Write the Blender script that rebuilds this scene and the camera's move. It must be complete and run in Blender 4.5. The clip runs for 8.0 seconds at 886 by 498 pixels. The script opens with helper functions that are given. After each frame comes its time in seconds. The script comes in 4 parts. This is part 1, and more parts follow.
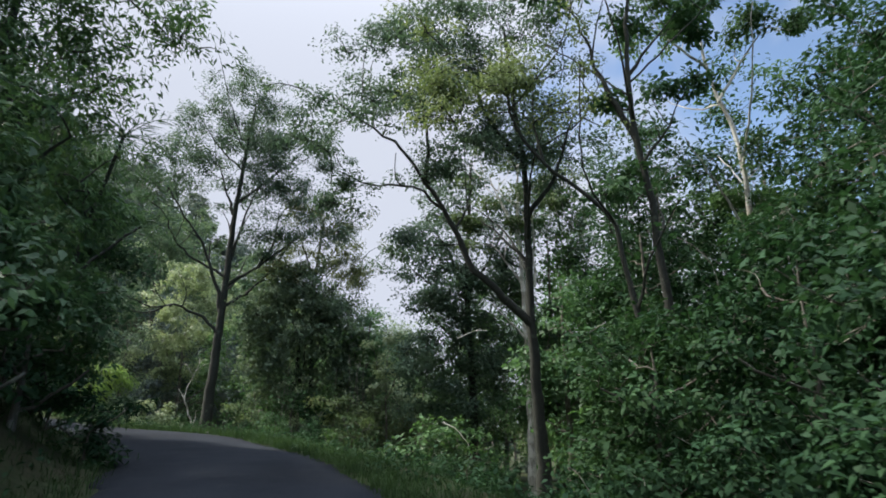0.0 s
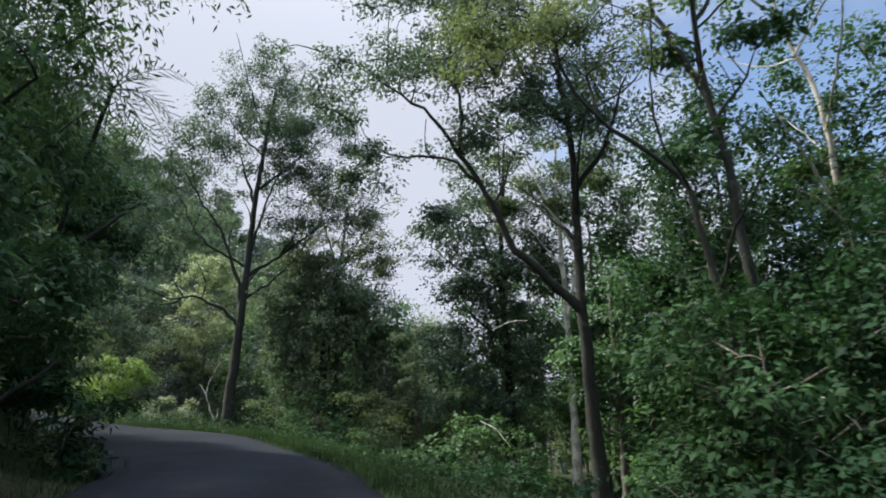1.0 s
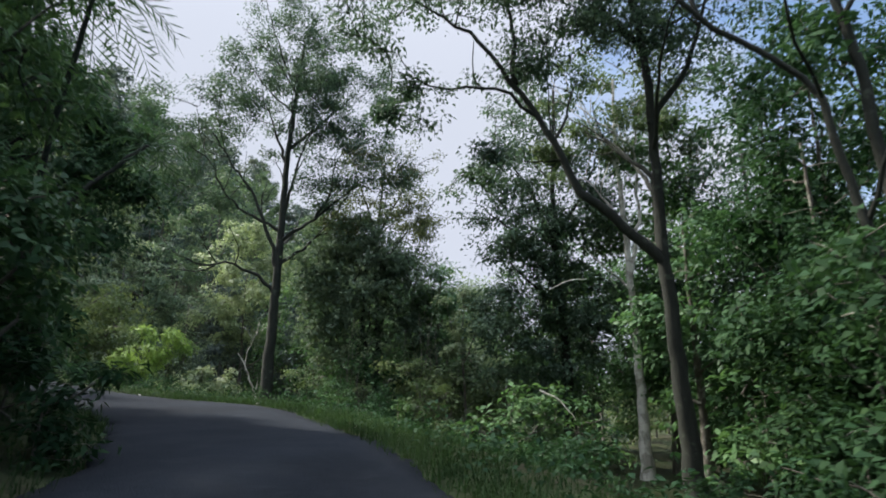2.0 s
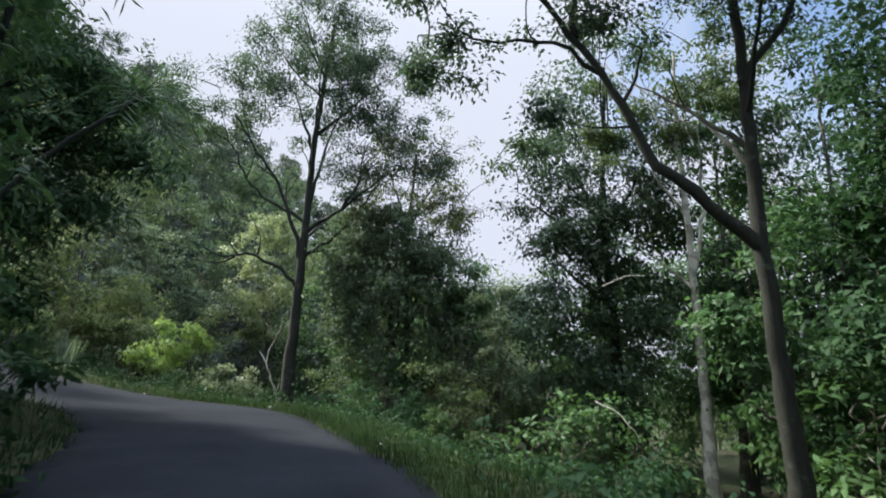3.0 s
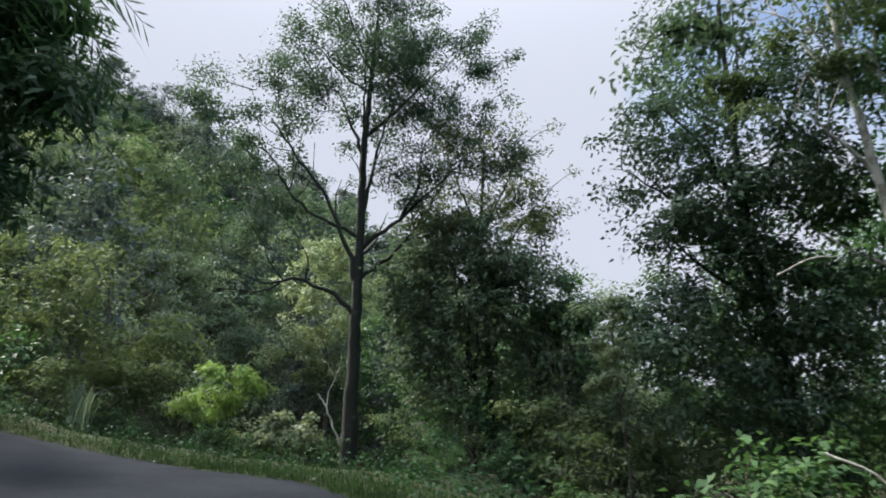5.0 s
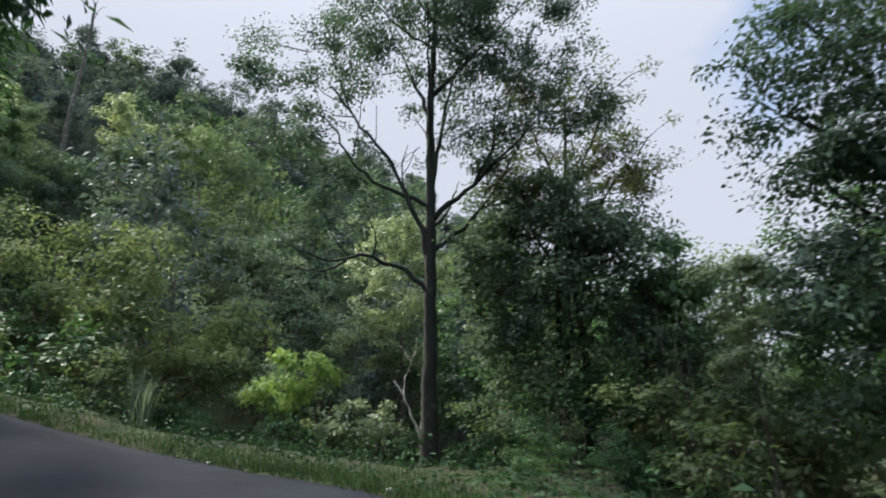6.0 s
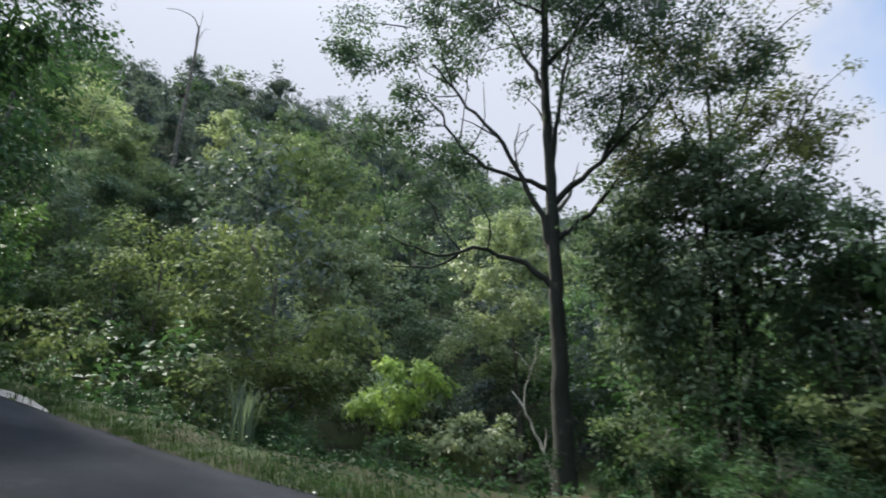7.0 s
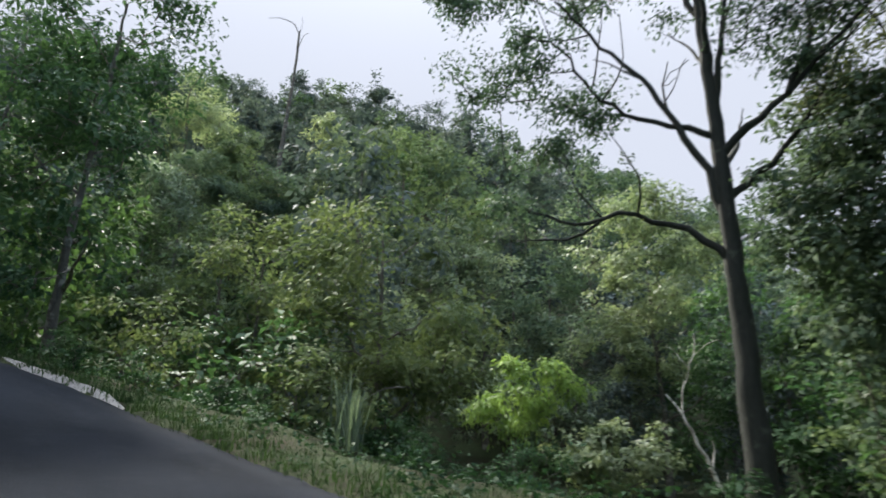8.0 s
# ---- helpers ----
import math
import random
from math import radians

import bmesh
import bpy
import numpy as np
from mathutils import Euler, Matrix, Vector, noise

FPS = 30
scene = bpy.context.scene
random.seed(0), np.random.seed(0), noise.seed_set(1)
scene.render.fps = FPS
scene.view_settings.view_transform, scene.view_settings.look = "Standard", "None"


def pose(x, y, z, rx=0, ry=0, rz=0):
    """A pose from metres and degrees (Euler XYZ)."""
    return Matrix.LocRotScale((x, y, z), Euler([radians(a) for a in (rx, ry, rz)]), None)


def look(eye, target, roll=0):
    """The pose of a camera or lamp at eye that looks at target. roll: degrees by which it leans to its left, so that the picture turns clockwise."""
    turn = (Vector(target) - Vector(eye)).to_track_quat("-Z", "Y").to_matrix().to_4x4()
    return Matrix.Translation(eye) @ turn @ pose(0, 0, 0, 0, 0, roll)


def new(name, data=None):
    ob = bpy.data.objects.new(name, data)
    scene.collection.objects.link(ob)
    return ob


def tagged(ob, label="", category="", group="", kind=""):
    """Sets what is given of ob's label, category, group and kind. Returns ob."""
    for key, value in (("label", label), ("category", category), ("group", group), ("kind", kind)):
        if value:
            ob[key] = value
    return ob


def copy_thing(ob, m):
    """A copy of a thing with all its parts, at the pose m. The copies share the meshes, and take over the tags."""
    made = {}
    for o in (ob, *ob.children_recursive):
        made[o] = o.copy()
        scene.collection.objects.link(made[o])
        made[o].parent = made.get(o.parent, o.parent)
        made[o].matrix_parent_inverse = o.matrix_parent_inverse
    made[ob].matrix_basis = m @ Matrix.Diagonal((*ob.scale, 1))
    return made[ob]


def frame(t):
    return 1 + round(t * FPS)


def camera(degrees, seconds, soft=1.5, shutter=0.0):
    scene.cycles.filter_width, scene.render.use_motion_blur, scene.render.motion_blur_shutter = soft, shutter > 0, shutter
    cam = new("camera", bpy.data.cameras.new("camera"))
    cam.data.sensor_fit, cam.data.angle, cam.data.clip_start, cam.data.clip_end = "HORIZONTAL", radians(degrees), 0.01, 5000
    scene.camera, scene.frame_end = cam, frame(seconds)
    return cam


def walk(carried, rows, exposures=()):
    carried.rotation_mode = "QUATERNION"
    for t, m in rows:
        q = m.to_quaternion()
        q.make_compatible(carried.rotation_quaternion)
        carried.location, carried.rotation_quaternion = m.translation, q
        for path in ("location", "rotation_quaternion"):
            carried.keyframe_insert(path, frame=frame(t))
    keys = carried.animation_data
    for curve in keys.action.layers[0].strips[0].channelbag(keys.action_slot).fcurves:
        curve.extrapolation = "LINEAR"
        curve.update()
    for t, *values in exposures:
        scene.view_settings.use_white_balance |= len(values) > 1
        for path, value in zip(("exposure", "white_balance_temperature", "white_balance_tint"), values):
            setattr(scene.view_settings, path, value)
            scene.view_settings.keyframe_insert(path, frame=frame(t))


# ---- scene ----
cam = camera(73.8, 8.0, soft=1.8, shutter=0.4)
PATH = [
    (0, (0.029, 0.0, 1.562), (0.035, 1.902, 2.182), 0.1),
    (0.5, (-0.029, 1.066, 1.683), (-0.05, 2.963, 2.318), -0.3),
    (1, (-0.297, 2.063, 1.714), (-0.376, 3.967, 2.321), 0.3),
    (1.5, (-0.575, 3.126, 1.667), (-0.727, 5.025, 2.274), 1.5),
    (1.7, (-0.684, 3.555, 1.761), (-0.859, 5.47, 2.313), 0.9),
    (2.8, (-1.179, 6.087, 1.888), (-1.459, 8.008, 2.368), 0.3),
    (3, (-1.329, 6.464, 1.959), (-1.632, 8.372, 2.478), 1.7),
    (3.5, (-1.534, 7.782, 2.084), (-1.884, 9.659, 2.68), -1.3),
    (4, (-2.054, 8.868, 2.175), (-2.446, 10.741, 2.758), 0.2),
    (4.2, (-2.187, 9.322, 2.277), (-2.599, 11.19, 2.862), 0.3),
    (5.3, (-3.073, 11.787, 2.484), (-3.633, 13.602, 3.11), -1.1),
    (5.5, (-3.28, 12.224, 2.537), (-3.885, 14.031, 3.141), -1.3),
    (6, (-3.92, 13.453, 2.635), (-4.653, 15.222, 3.212), -1.3),
    (6.5, (-4.741, 14.514, 2.75), (-5.617, 16.228, 3.296), -1.0),
    (7, (-5.791, 15.44, 2.829), (-6.797, 17.055, 3.445), -0.6),
    (7.5, (-6.861, 16.558, 2.805), (-8.011, 18.061, 3.453), 0.1),
    (8, (-8.226, 17.61, 2.854), (-9.496, 19.013, 3.499), 0.6),
]
LIGHTER = [(0.0, 0.70), (1.7, 0.69), (2.8, 0.84), (3.5, 0.82), (4.2, 0.70), (6.5, 0.68), (7.0, 0.74), (8.0, 0.79)]
walk(cam, [(t, look(eye, target, roll)) for t, eye, target, roll in PATH], LIGHTER)

# ---- world and sun ----
SUN_AZ, SUN_EL = -74.0, 47.0          # degrees: azimuth clockwise from +y, elevation
world = bpy.data.worlds.new("sky")
scene.world = world
world.use_nodes = True
wn, wl = world.node_tree.nodes, world.node_tree.links
wn.clear()
w_out = wn.new("ShaderNodeOutputWorld")
w_sky = wn.new("ShaderNodeTexSky")
w_sky.sky_type, w_sky.sun_disc = "NISHITA", False
w_sky.sun_elevation, w_sky.sun_rotation = radians(SUN_EL), radians(SUN_AZ)
w_bg = wn.new("ShaderNodeBackground")
w_bg.inputs["Strength"].default_value = 0.15
wl.new(w_sky.outputs[0], w_bg.inputs["Color"])
w_cloud = wn.new("ShaderNodeBackground")
w_cloud.inputs["Color"].default_value = (0.80, 0.855, 1.0, 1)
w_tc = wn.new("ShaderNodeTexCoord")
w_sep = wn.new("ShaderNodeSeparateXYZ")
wl.new(w_tc.outputs["Generated"], w_sep.inputs[0])
w_pow = wn.new("ShaderNodeMath")
w_pow.operation, w_pow.use_clamp = "POWER", True
w_pow.inputs[1].default_value = 9.0
w_rise = wn.new("ShaderNodeMath")
w_rise.operation = "MULTIPLY_ADD"
w_rise.inputs[1].default_value, w_rise.inputs[2].default_value = 4.6, 0.53
wl.new(w_sep.outputs["Z"], w_pow.inputs[0])
wl.new(w_pow.outputs[0], w_rise.inputs[0])
wl.new(w_rise.outputs[0], w_cloud.inputs["Strength"])
w_map = wn.new("ShaderNodeMapping")
w_map.inputs["Location"].default_value = (0.35, 0.9, 0.2)
w_noise = wn.new("ShaderNodeTexNoise")
w_noise.inputs["Scale"].default_value = 1.7
w_noise.inputs["Detail"].default_value = 5.0
w_noise.inputs["Roughness"].default_value = 0.55
w_ramp = wn.new("ShaderNodeValToRGB")
w_ramp.color_ramp.elements[0].position = 0.24
w_ramp.color_ramp.elements[1].position = 0.38
w_mix = wn.new("ShaderNodeMixShader")
wl.new(w_tc.outputs["Generated"], w_map.inputs["Vector"])
wl.new(w_map.outputs[0], w_noise.inputs["Vector"])
w_dot = wn.new("ShaderNodeVectorMath")
w_dot.operation = "DOT_PRODUCT"
w_dot.inputs[1].default_value = (0.95, 0.0, -0.05)
w_sum = wn.new("ShaderNodeMath")
w_sum.operation = "MULTIPLY_ADD"
w_sum.inputs[1].default_value = -0.54
wl.new(w_tc.outputs["Generated"], w_dot.inputs[0])
wl.new(w_dot.outputs["Value"], w_sum.inputs[0])
wl.new(w_noise.outputs[0], w_sum.inputs[2])
wl.new(w_sum.outputs[0], w_ramp.inputs["Fac"])
wl.new(w_ramp.outputs["Color"], w_mix.inputs["Fac"])
wl.new(w_bg.outputs[0], w_mix.inputs[1])
wl.new(w_cloud.outputs[0], w_mix.inputs[2])
wl.new(w_mix.outputs[0], w_out.inputs["Surface"])

sun_lamp = bpy.data.lights.new("sun", "SUN")
sun_lamp.energy, sun_lamp.angle, sun_lamp.color = 5.0, radians(4.0), (1.0, 0.95, 0.86)
sun = new("sun", sun_lamp)
sun_dir = Vector((math.sin(radians(SUN_AZ)) * math.cos(radians(SUN_EL)), math.cos(radians(SUN_AZ)) * math.cos(radians(SUN_EL)), math.sin(radians(SUN_EL))))
sun.matrix_world = look(sun_dir * 100, (0, 0, 0))


# ---- materials ----
def material(name):
    m = bpy.data.materials.new(name)
    m.use_nodes = True
    n, l = m.node_tree.nodes, m.node_tree.links
    n.clear()
    out = n.new("ShaderNodeOutputMaterial")
    b = n.new("ShaderNodeBsdfPrincipled")
    l.new(b.outputs[0], out.inputs["Surface"])
    return m, n, l, b, out


def noise_node(n, l, scale, detail=4.0, rough=0.6, vector=None):
    t = n.new("ShaderNodeTexNoise")
    t.inputs["Scale"].default_value = scale
    t.inputs["Detail"].default_value = detail
    t.inputs["Roughness"].default_value = rough
    if vector is not None:
        l.new(vector, t.inputs["Vector"])
    return t


def ramp_node(n, l, fac, stops):
    r = n.new("ShaderNodeValToRGB")
    e = r.color_ramp.elements
    while len(e) < len(stops):
        e.new(0.5)
    for k, (p, c) in zip(e, stops):
        k.position, k.color = p, (*c, 1)
    l.new(fac, r.inputs["Fac"])
    return r


def mix_node(n, l, kind, fac, a, b):
    x = n.new("ShaderNodeMix")
    x.data_type, x.blend_type = "RGBA", kind
    for sock, v in ((x.inputs[0], fac), (x.inputs[6], a), (x.inputs[7], b)):
        if isinstance(v, (int, float)):
            sock.default_value = v
        elif isinstance(v, tuple):
            sock.default_value = (*v, 1)
        else:
            l.new(v, sock)
    return x.outputs[2]


def leaf_material(name, dark, mid, light, rough=0.55, through_light=0.36, gloss=0.12):
    """Waxy leaves: each its own shade, part of the light passing through."""
    m, n, l, b, out = material(name)
    geo = n.new("ShaderNodeNewGeometry")
    info = n.new("ShaderNodeObjectInfo")
    co = n.new("ShaderNodeTexCoord")
    each = ramp_node(n, l, geo.outputs["Random Per Island"], ((0.0, dark), (0.55, mid), (0.97, light)))
    even = mix_node(n, l, "MIX", 0.38, mid, each.outputs[0])
    patch = noise_node(n, l, 0.7, 2.0, 0.5, co.outputs["Object"])
    tone = ramp_node(n, l, patch.outputs[0], ((0.32, (0.55, 0.6, 0.58)), (0.68, (1.32, 1.25, 1.06))))
    col = mix_node(n, l, "MULTIPLY", 0.9, even, tone.outputs[0])
    whole = ramp_node(n, l, info.outputs["Random"], ((0.0, (0.78, 0.84, 0.80)), (0.5, (1.0, 1.02, 0.97)), (1.0, (1.20, 1.15, 0.96))))
    col = mix_node(n, l, "MULTIPLY", 1.0, col, whole.outputs[0])
    l.new(col, b.inputs["Base Color"])
    b.inputs["Roughness"].default_value = rough
    b.inputs["Specular IOR Level"].default_value = gloss
    tr = n.new("ShaderNodeBsdfTranslucent")
    warm = mix_node(n, l, "MULTIPLY", 1.0, col, (1.08, 1.14, 0.74))
    l.new(warm, tr.inputs["Color"])
    mx = n.new("ShaderNodeMixShader")
    mx.inputs[0].default_value = through_light
    l.new(b.outputs[0], mx.inputs[1])
    l.new(tr.outputs[0], mx.inputs[2])
    l.new(mx.outputs[0], out.inputs["Surface"])
    return m


def bark_material(name, dark, mid, pale, pale_at=0.62, scale=3.0):
    m, n, l, b, out = material(name)
    co = n.new("ShaderNodeTexCoord")
    mp = n.new("ShaderNodeMapping")
    mp.inputs["Scale"].default_value = (1, 1, 0.22)
    l.new(co.outputs["Object"], mp.inputs["Vector"])
    streak = noise_node(n, l, scale * 6, 6.0, 0.7, mp.outputs[0])
    base = ramp_node(n, l, streak.outputs[0], ((0.3, dark), (0.6, mid)))
    blot = noise_node(n, l, scale, 5.0, 0.65, co.outputs["Object"])
    mask = ramp_node(n, l, blot.outputs[0], ((pale_at - 0.05, (0, 0, 0)), (pale_at + 0.04, (1, 1, 1))))
    col = mix_node(n, l, "MIX", mask.outputs[0], base.outputs[0], pale)
    l.new(col, b.inputs["Base Color"])
    b.inputs["Roughness"].default_value = 0.88
    bump = n.new("ShaderNodeBump")
    bump.inputs["Strength"].default_value = 0.6
    bump.inputs["Distance"].default_value = 0.03
    l.new(streak.outputs[0], bump.inputs["Height"])
    l.new(bump.outputs[0], b.inputs["Normal"])
    return m


def asphalt_material():
    m, n, l, b, out = material("worn_asphalt")
    co = n.new("ShaderNodeTexCoord")
    grain = noise_node(n, l, 60.0, 3.0, 0.7, co.outputs["Object"])
    stone = n.new("ShaderNodeTexVoronoi")
    stone.inputs["Scale"].default_value = 45.0
    l.new(co.outputs["Object"], stone.inputs["Vector"])
    patch = noise_node(n, l, 0.45, 5.0, 0.6, co.outputs["Object"])
    dust = noise_node(n, l, 2.3, 6.0, 0.7, co.outputs["Object"])
    base = ramp_node(n, l, patch.outputs[0], ((0.35, (0.0110, 0.0140, 0.0190)), (0.65, (0.0195, 0.0240, 0.0315))))
    g = ramp_node(n, l, grain.outputs[0], ((0.3, (0.6, 0.6, 0.6)), (0.75, (1.35, 1.33, 1.3))))
    col = mix_node(n, l, "MULTIPLY", 0.8, base.outputs[0], g.outputs[0])
    d = ramp_node(n, l, dust.outputs[0], ((0.55, (0, 0, 0)), (0.75, (0.45, 0.45, 0.45))))
    col = mix_node(n, l, "MIX", d.outputs[0], col, (0.034, 0.039, 0.044))
    l.new(col, b.inputs["Base Color"])
    b.inputs["Roughness"].default_value = 1.0
    b.inputs["Specular IOR Level"].default_value = 0.1
    bump = n.new("ShaderNodeBump")
    bump.inputs["Strength"].default_value = 0.5
    bump.inputs["Distance"].default_value = 0.01
    l.new(stone.outputs["Distance"], bump.inputs["Height"])
    l.new(bump.outputs[0], b.inputs["Normal"])
    return m


def soil_material():
    m, n, l, b, out = material("leaf_litter_soil")
    co = n.new("ShaderNodeTexCoord")
    a = noise_node(n, l, 0.6, 6.0, 0.65, co.outputs["Object"])
    f = noise_node(n, l, 9.0, 6.0, 0.75, co.outputs["Object"])
    big = ramp_node(n, l, a.outputs[0], ((0.35, (0.050, 0.044, 0.032)), (0.5, (0.042, 0.052, 0.028)), (0.65, (0.046, 0.066, 0.032))))
    fine = ramp_node(n, l, f.outputs[0], ((0.3, (0.5, 0.5, 0.5)), (0.7, (1.4, 1.35, 1.2))))
    l.new(mix_node(n, l, "MULTIPLY", 0.9, big.outputs[0], fine.outputs[0]), b.inputs["Base Color"])
    b.inputs["Roughness"].default_value = 1.0
    b.inputs["Specular IOR Level"].default_value = 0.1
    bump = n.new("ShaderNodeBump")
    bump.inputs["Strength"].default_value = 0.8
    bump.inputs["Distance"].default_value = 0.06
    l.new(f.outputs[0], bump.inputs["Height"])
    l.new(bump.outputs[0], b.inputs["Normal"])
    return m


def stone_material(name="pale_stone", shade=1.0):
    m, n, l, b, out = material(name)
    co = n.new("ShaderNodeTexCoord")
    f = noise_node(n, l, 12.0, 5.0, 0.7, co.outputs["Object"])
    l.new(ramp_node(n, l, f.outputs[0], ((0.3, (0.3 * shade, 0.29 * shade, 0.27 * shade)), (0.7, (0.62 * shade, 0.6 * shade, 0.56 * shade)))).outputs[0], b.inputs["Base Color"])
    b.inputs["Roughness"].default_value = 0.9
    return m


LEAF_DARK = leaf_material("dark_waxy_leaves", (0.040, 0.090, 0.056), (0.074, 0.151, 0.082), (0.137, 0.237, 0.134), 0.5, 0.34, 0.16)
LEAF_MID = leaf_material("green_leaves", (0.042, 0.085, 0.045), (0.076, 0.140, 0.070), (0.136, 0.215, 0.116))
LEAF_GREY = leaf_material("grey_green_leaves", (0.053, 0.085, 0.078), (0.085, 0.136, 0.111), (0.145, 0.212, 0.176))
LEAF_OLIVE = leaf_material("olive_leaves", (0.078, 0.108, 0.067), (0.134, 0.181, 0.110), (0.230, 0.282, 0.177), 0.65, 0.38, 0.06)
LEAF_DOME = leaf_material("light_green_leaves", (0.100, 0.140, 0.085), (0.170, 0.230, 0.140), (0.280, 0.350, 0.215), 0.6, 0.4, 0.1)
LEAF_RUSSET = leaf_material("olive_brown_leaves", (0.085, 0.096, 0.060), (0.145, 0.162, 0.098), (0.245, 0.268, 0.150), 0.6, 0.48, 0.1)
LEAF_LIME = leaf_material("lime_young_leaves", (0.170, 0.260, 0.085), (0.275, 0.395, 0.140), (0.385, 0.505, 0.225), 0.5, 0.42, 0.22)
LEAF_PALE = leaf_material("pale_green_leaves", (0.135, 0.186, 0.151), (0.214, 0.275, 0.225), (0.335, 0.400, 0.351), 0.45, 0.44, 0.28)
LEAF_YELLOW = leaf_material("yellowing_pale_leaves", (0.195, 0.240, 0.170), (0.300, 0.355, 0.245), (0.430, 0.480, 0.365), 0.48, 0.42, 0.3)
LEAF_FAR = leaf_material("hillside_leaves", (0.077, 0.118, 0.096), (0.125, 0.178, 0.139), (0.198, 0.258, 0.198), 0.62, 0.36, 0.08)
# long leaves with the shade of the left bank put into their colour
LEAF_SHADED = leaf_material("shade_toned_long_leaves", (0.034, 0.074, 0.046), (0.064, 0.126, 0.072), (0.118, 0.200, 0.118), 0.55, 0.3)
# darker again: gloom of the right thicket and verge mixed into the green
LEAF_DEEP_SHADE = leaf_material("deep_shade_toned_leaves", (0.016, 0.042, 0.025), (0.030, 0.070, 0.038), (0.060, 0.114, 0.064), 0.6, 0.28, 0.08)
# grey-blue because the haze of distance is mixed into the leaf colour
LEAF_HAZE = leaf_material("haze_blue_ridge_leaves", (0.066, 0.090, 0.108), (0.104, 0.136, 0.158), (0.165, 0.202, 0.222), 0.65, 0.28, 0.06)
GRASS = leaf_material("verge_grass", (0.023, 0.046, 0.023), (0.036, 0.068, 0.034), (0.056, 0.092, 0.050), 0.7, 0.35, 0.04)
REED = leaf_material("silvery_grass", (0.09, 0.13, 0.11), (0.16, 0.21, 0.19), (0.34, 0.40, 0.37), 0.5)
BARK_DARK = bark_material("dark_bark", (0.011, 0.013, 0.010), (0.025, 0.029, 0.021), (0.062, 0.071, 0.053), 0.64)
BARK_GREY = bark_material("grey_bark", (0.05, 0.045, 0.037), (0.115, 0.103, 0.085), (0.24, 0.235, 0.2), 0.57)
BARK_PALE = bark_material("pale_flaking_bark", (0.19, 0.17, 0.14), (0.37, 0.35, 0.30), (0.60, 0.58, 0.52), 0.5, 2.0)
# the last, half-bright stone stands in for sunlight on the road edge
ASPHALT, SOIL, STONE, SUN_TONE = asphalt_material(), soil_material(), stone_material(), stone_material("sun_patch_stone", 0.5)


# ---- building tools ----
def mesh_of(name, verts, quads, mat, smooth=False):
    me = bpy.data.meshes.new(name)
    verts, quads = np.asarray(verts, np.float32), np.asarray(quads, np.int32)
    me.vertices.add(len(verts))
    me.vertices.foreach_set("co", verts.ravel())
    me.loops.add(quads.size)
    me.loops.foreach_set("vertex_index", quads.ravel())
    me.polygons.add(len(quads))
    me.polygons.foreach_set("loop_start", np.arange(len(quads), dtype=np.int32) * 4)
    if smooth:
        me.polygons.foreach_set("use_smooth", np.ones(len(quads), bool))
    me.update(calc_edges=True)
    me.materials.append(mat)
    return me


def part(name, verts, quads, mat, parent, label="", smooth=False):
    ob = new(name, mesh_of(name, verts, quads, mat, smooth))
    ob.parent = parent
    if label:
        ob["label"] = label
    return ob


def thing(name, base, label, category, group="", kind=""):
    ob = new(name)
    ob.empty_display_size = 0.3
    ob.location = base
    return tagged(ob, label, category, group, kind)


def curve_points(pts, step=0.4, wobble=0.0, rng=None):
    """A smooth line through a few points."""
    p = np.asarray(pts, float)
    p = np.vstack([2 * p[0] - p[1], p, 2 * p[-1] - p[-2]])
    out = []
    for i in range(1, len(p) - 2):
        a, b, c, d = p[i - 1], p[i], p[i + 1], p[i + 2]
        k = max(2, int(np.linalg.norm(c - b) / step))
        for u in np.arange(k) / k:
            out.append(0.5 * (2 * b + (c - a) * u + (2 * a - 5 * b + 4 * c - d) * u * u + (3 * b - a - 3 * c + d) * u ** 3))
    out.append(p[-2])
    out = np.array(out)
    if wobble and rng is not None:
        w = rng.normal(0, wobble, out.shape)
        w[0] = 0
        out = out + w
    return out


def tube(line, r0, r1, sides=8, rng=None, flare=0.0):
    """A round tapering stem along a line."""
    line = np.asarray(line, float)
    k = len(line)
    tan = np.gradient(line, axis=0)
    tan /= np.linalg.norm(tan, axis=1)[:, None] + 1e-9
    ref = np.array((1.0, 0.13, 0.0)) if abs(tan[:, 0]).mean() < 0.8 else np.array((0.0, 1.0, 0.2))
    u = np.cross(tan, ref)
    u /= np.linalg.norm(u, axis=1)[:, None] + 1e-9
    v = np.cross(tan, u)
    s = np.linspace(0, 1, k)
    rad = r0 + (r1 - r0) * s ** 0.8 + flare * np.exp(-s * 9)
    ang = np.arange(sides) / sides * 2 * np.pi
    lump = np.ones((k, sides))
    if rng is not None:
        lump += rng.normal(0, 0.05, (k, sides)) + 0.06 * np.sin(2 * ang[None, :] + s[:, None] * 5 + rng.uniform(0, 6))
    ring = (np.cos(ang)[None, :, None] * u[:, None, :] + np.sin(ang)[None, :, None] * v[:, None, :]) * (rad[:, None] * lump)[:, :, None]
    verts = (line[:, None, :] + ring).reshape(-1, 3)
    i, j = np.meshgrid(np.arange(k - 1), np.arange(sides), indexing="ij")
    a, b = i * sides + j, i * sides + (j + 1) % sides
    quads = np.stack([a, b, b + sides, a + sides], -1).reshape(-1, 4)
    return verts, quads


def joined(pieces):
    vs, qs, k = [], [], 0
    for v, q in pieces:
        vs.append(v)
        qs.append(q + k)
        k += len(v)
    return np.vstack(vs), np.vstack(qs)


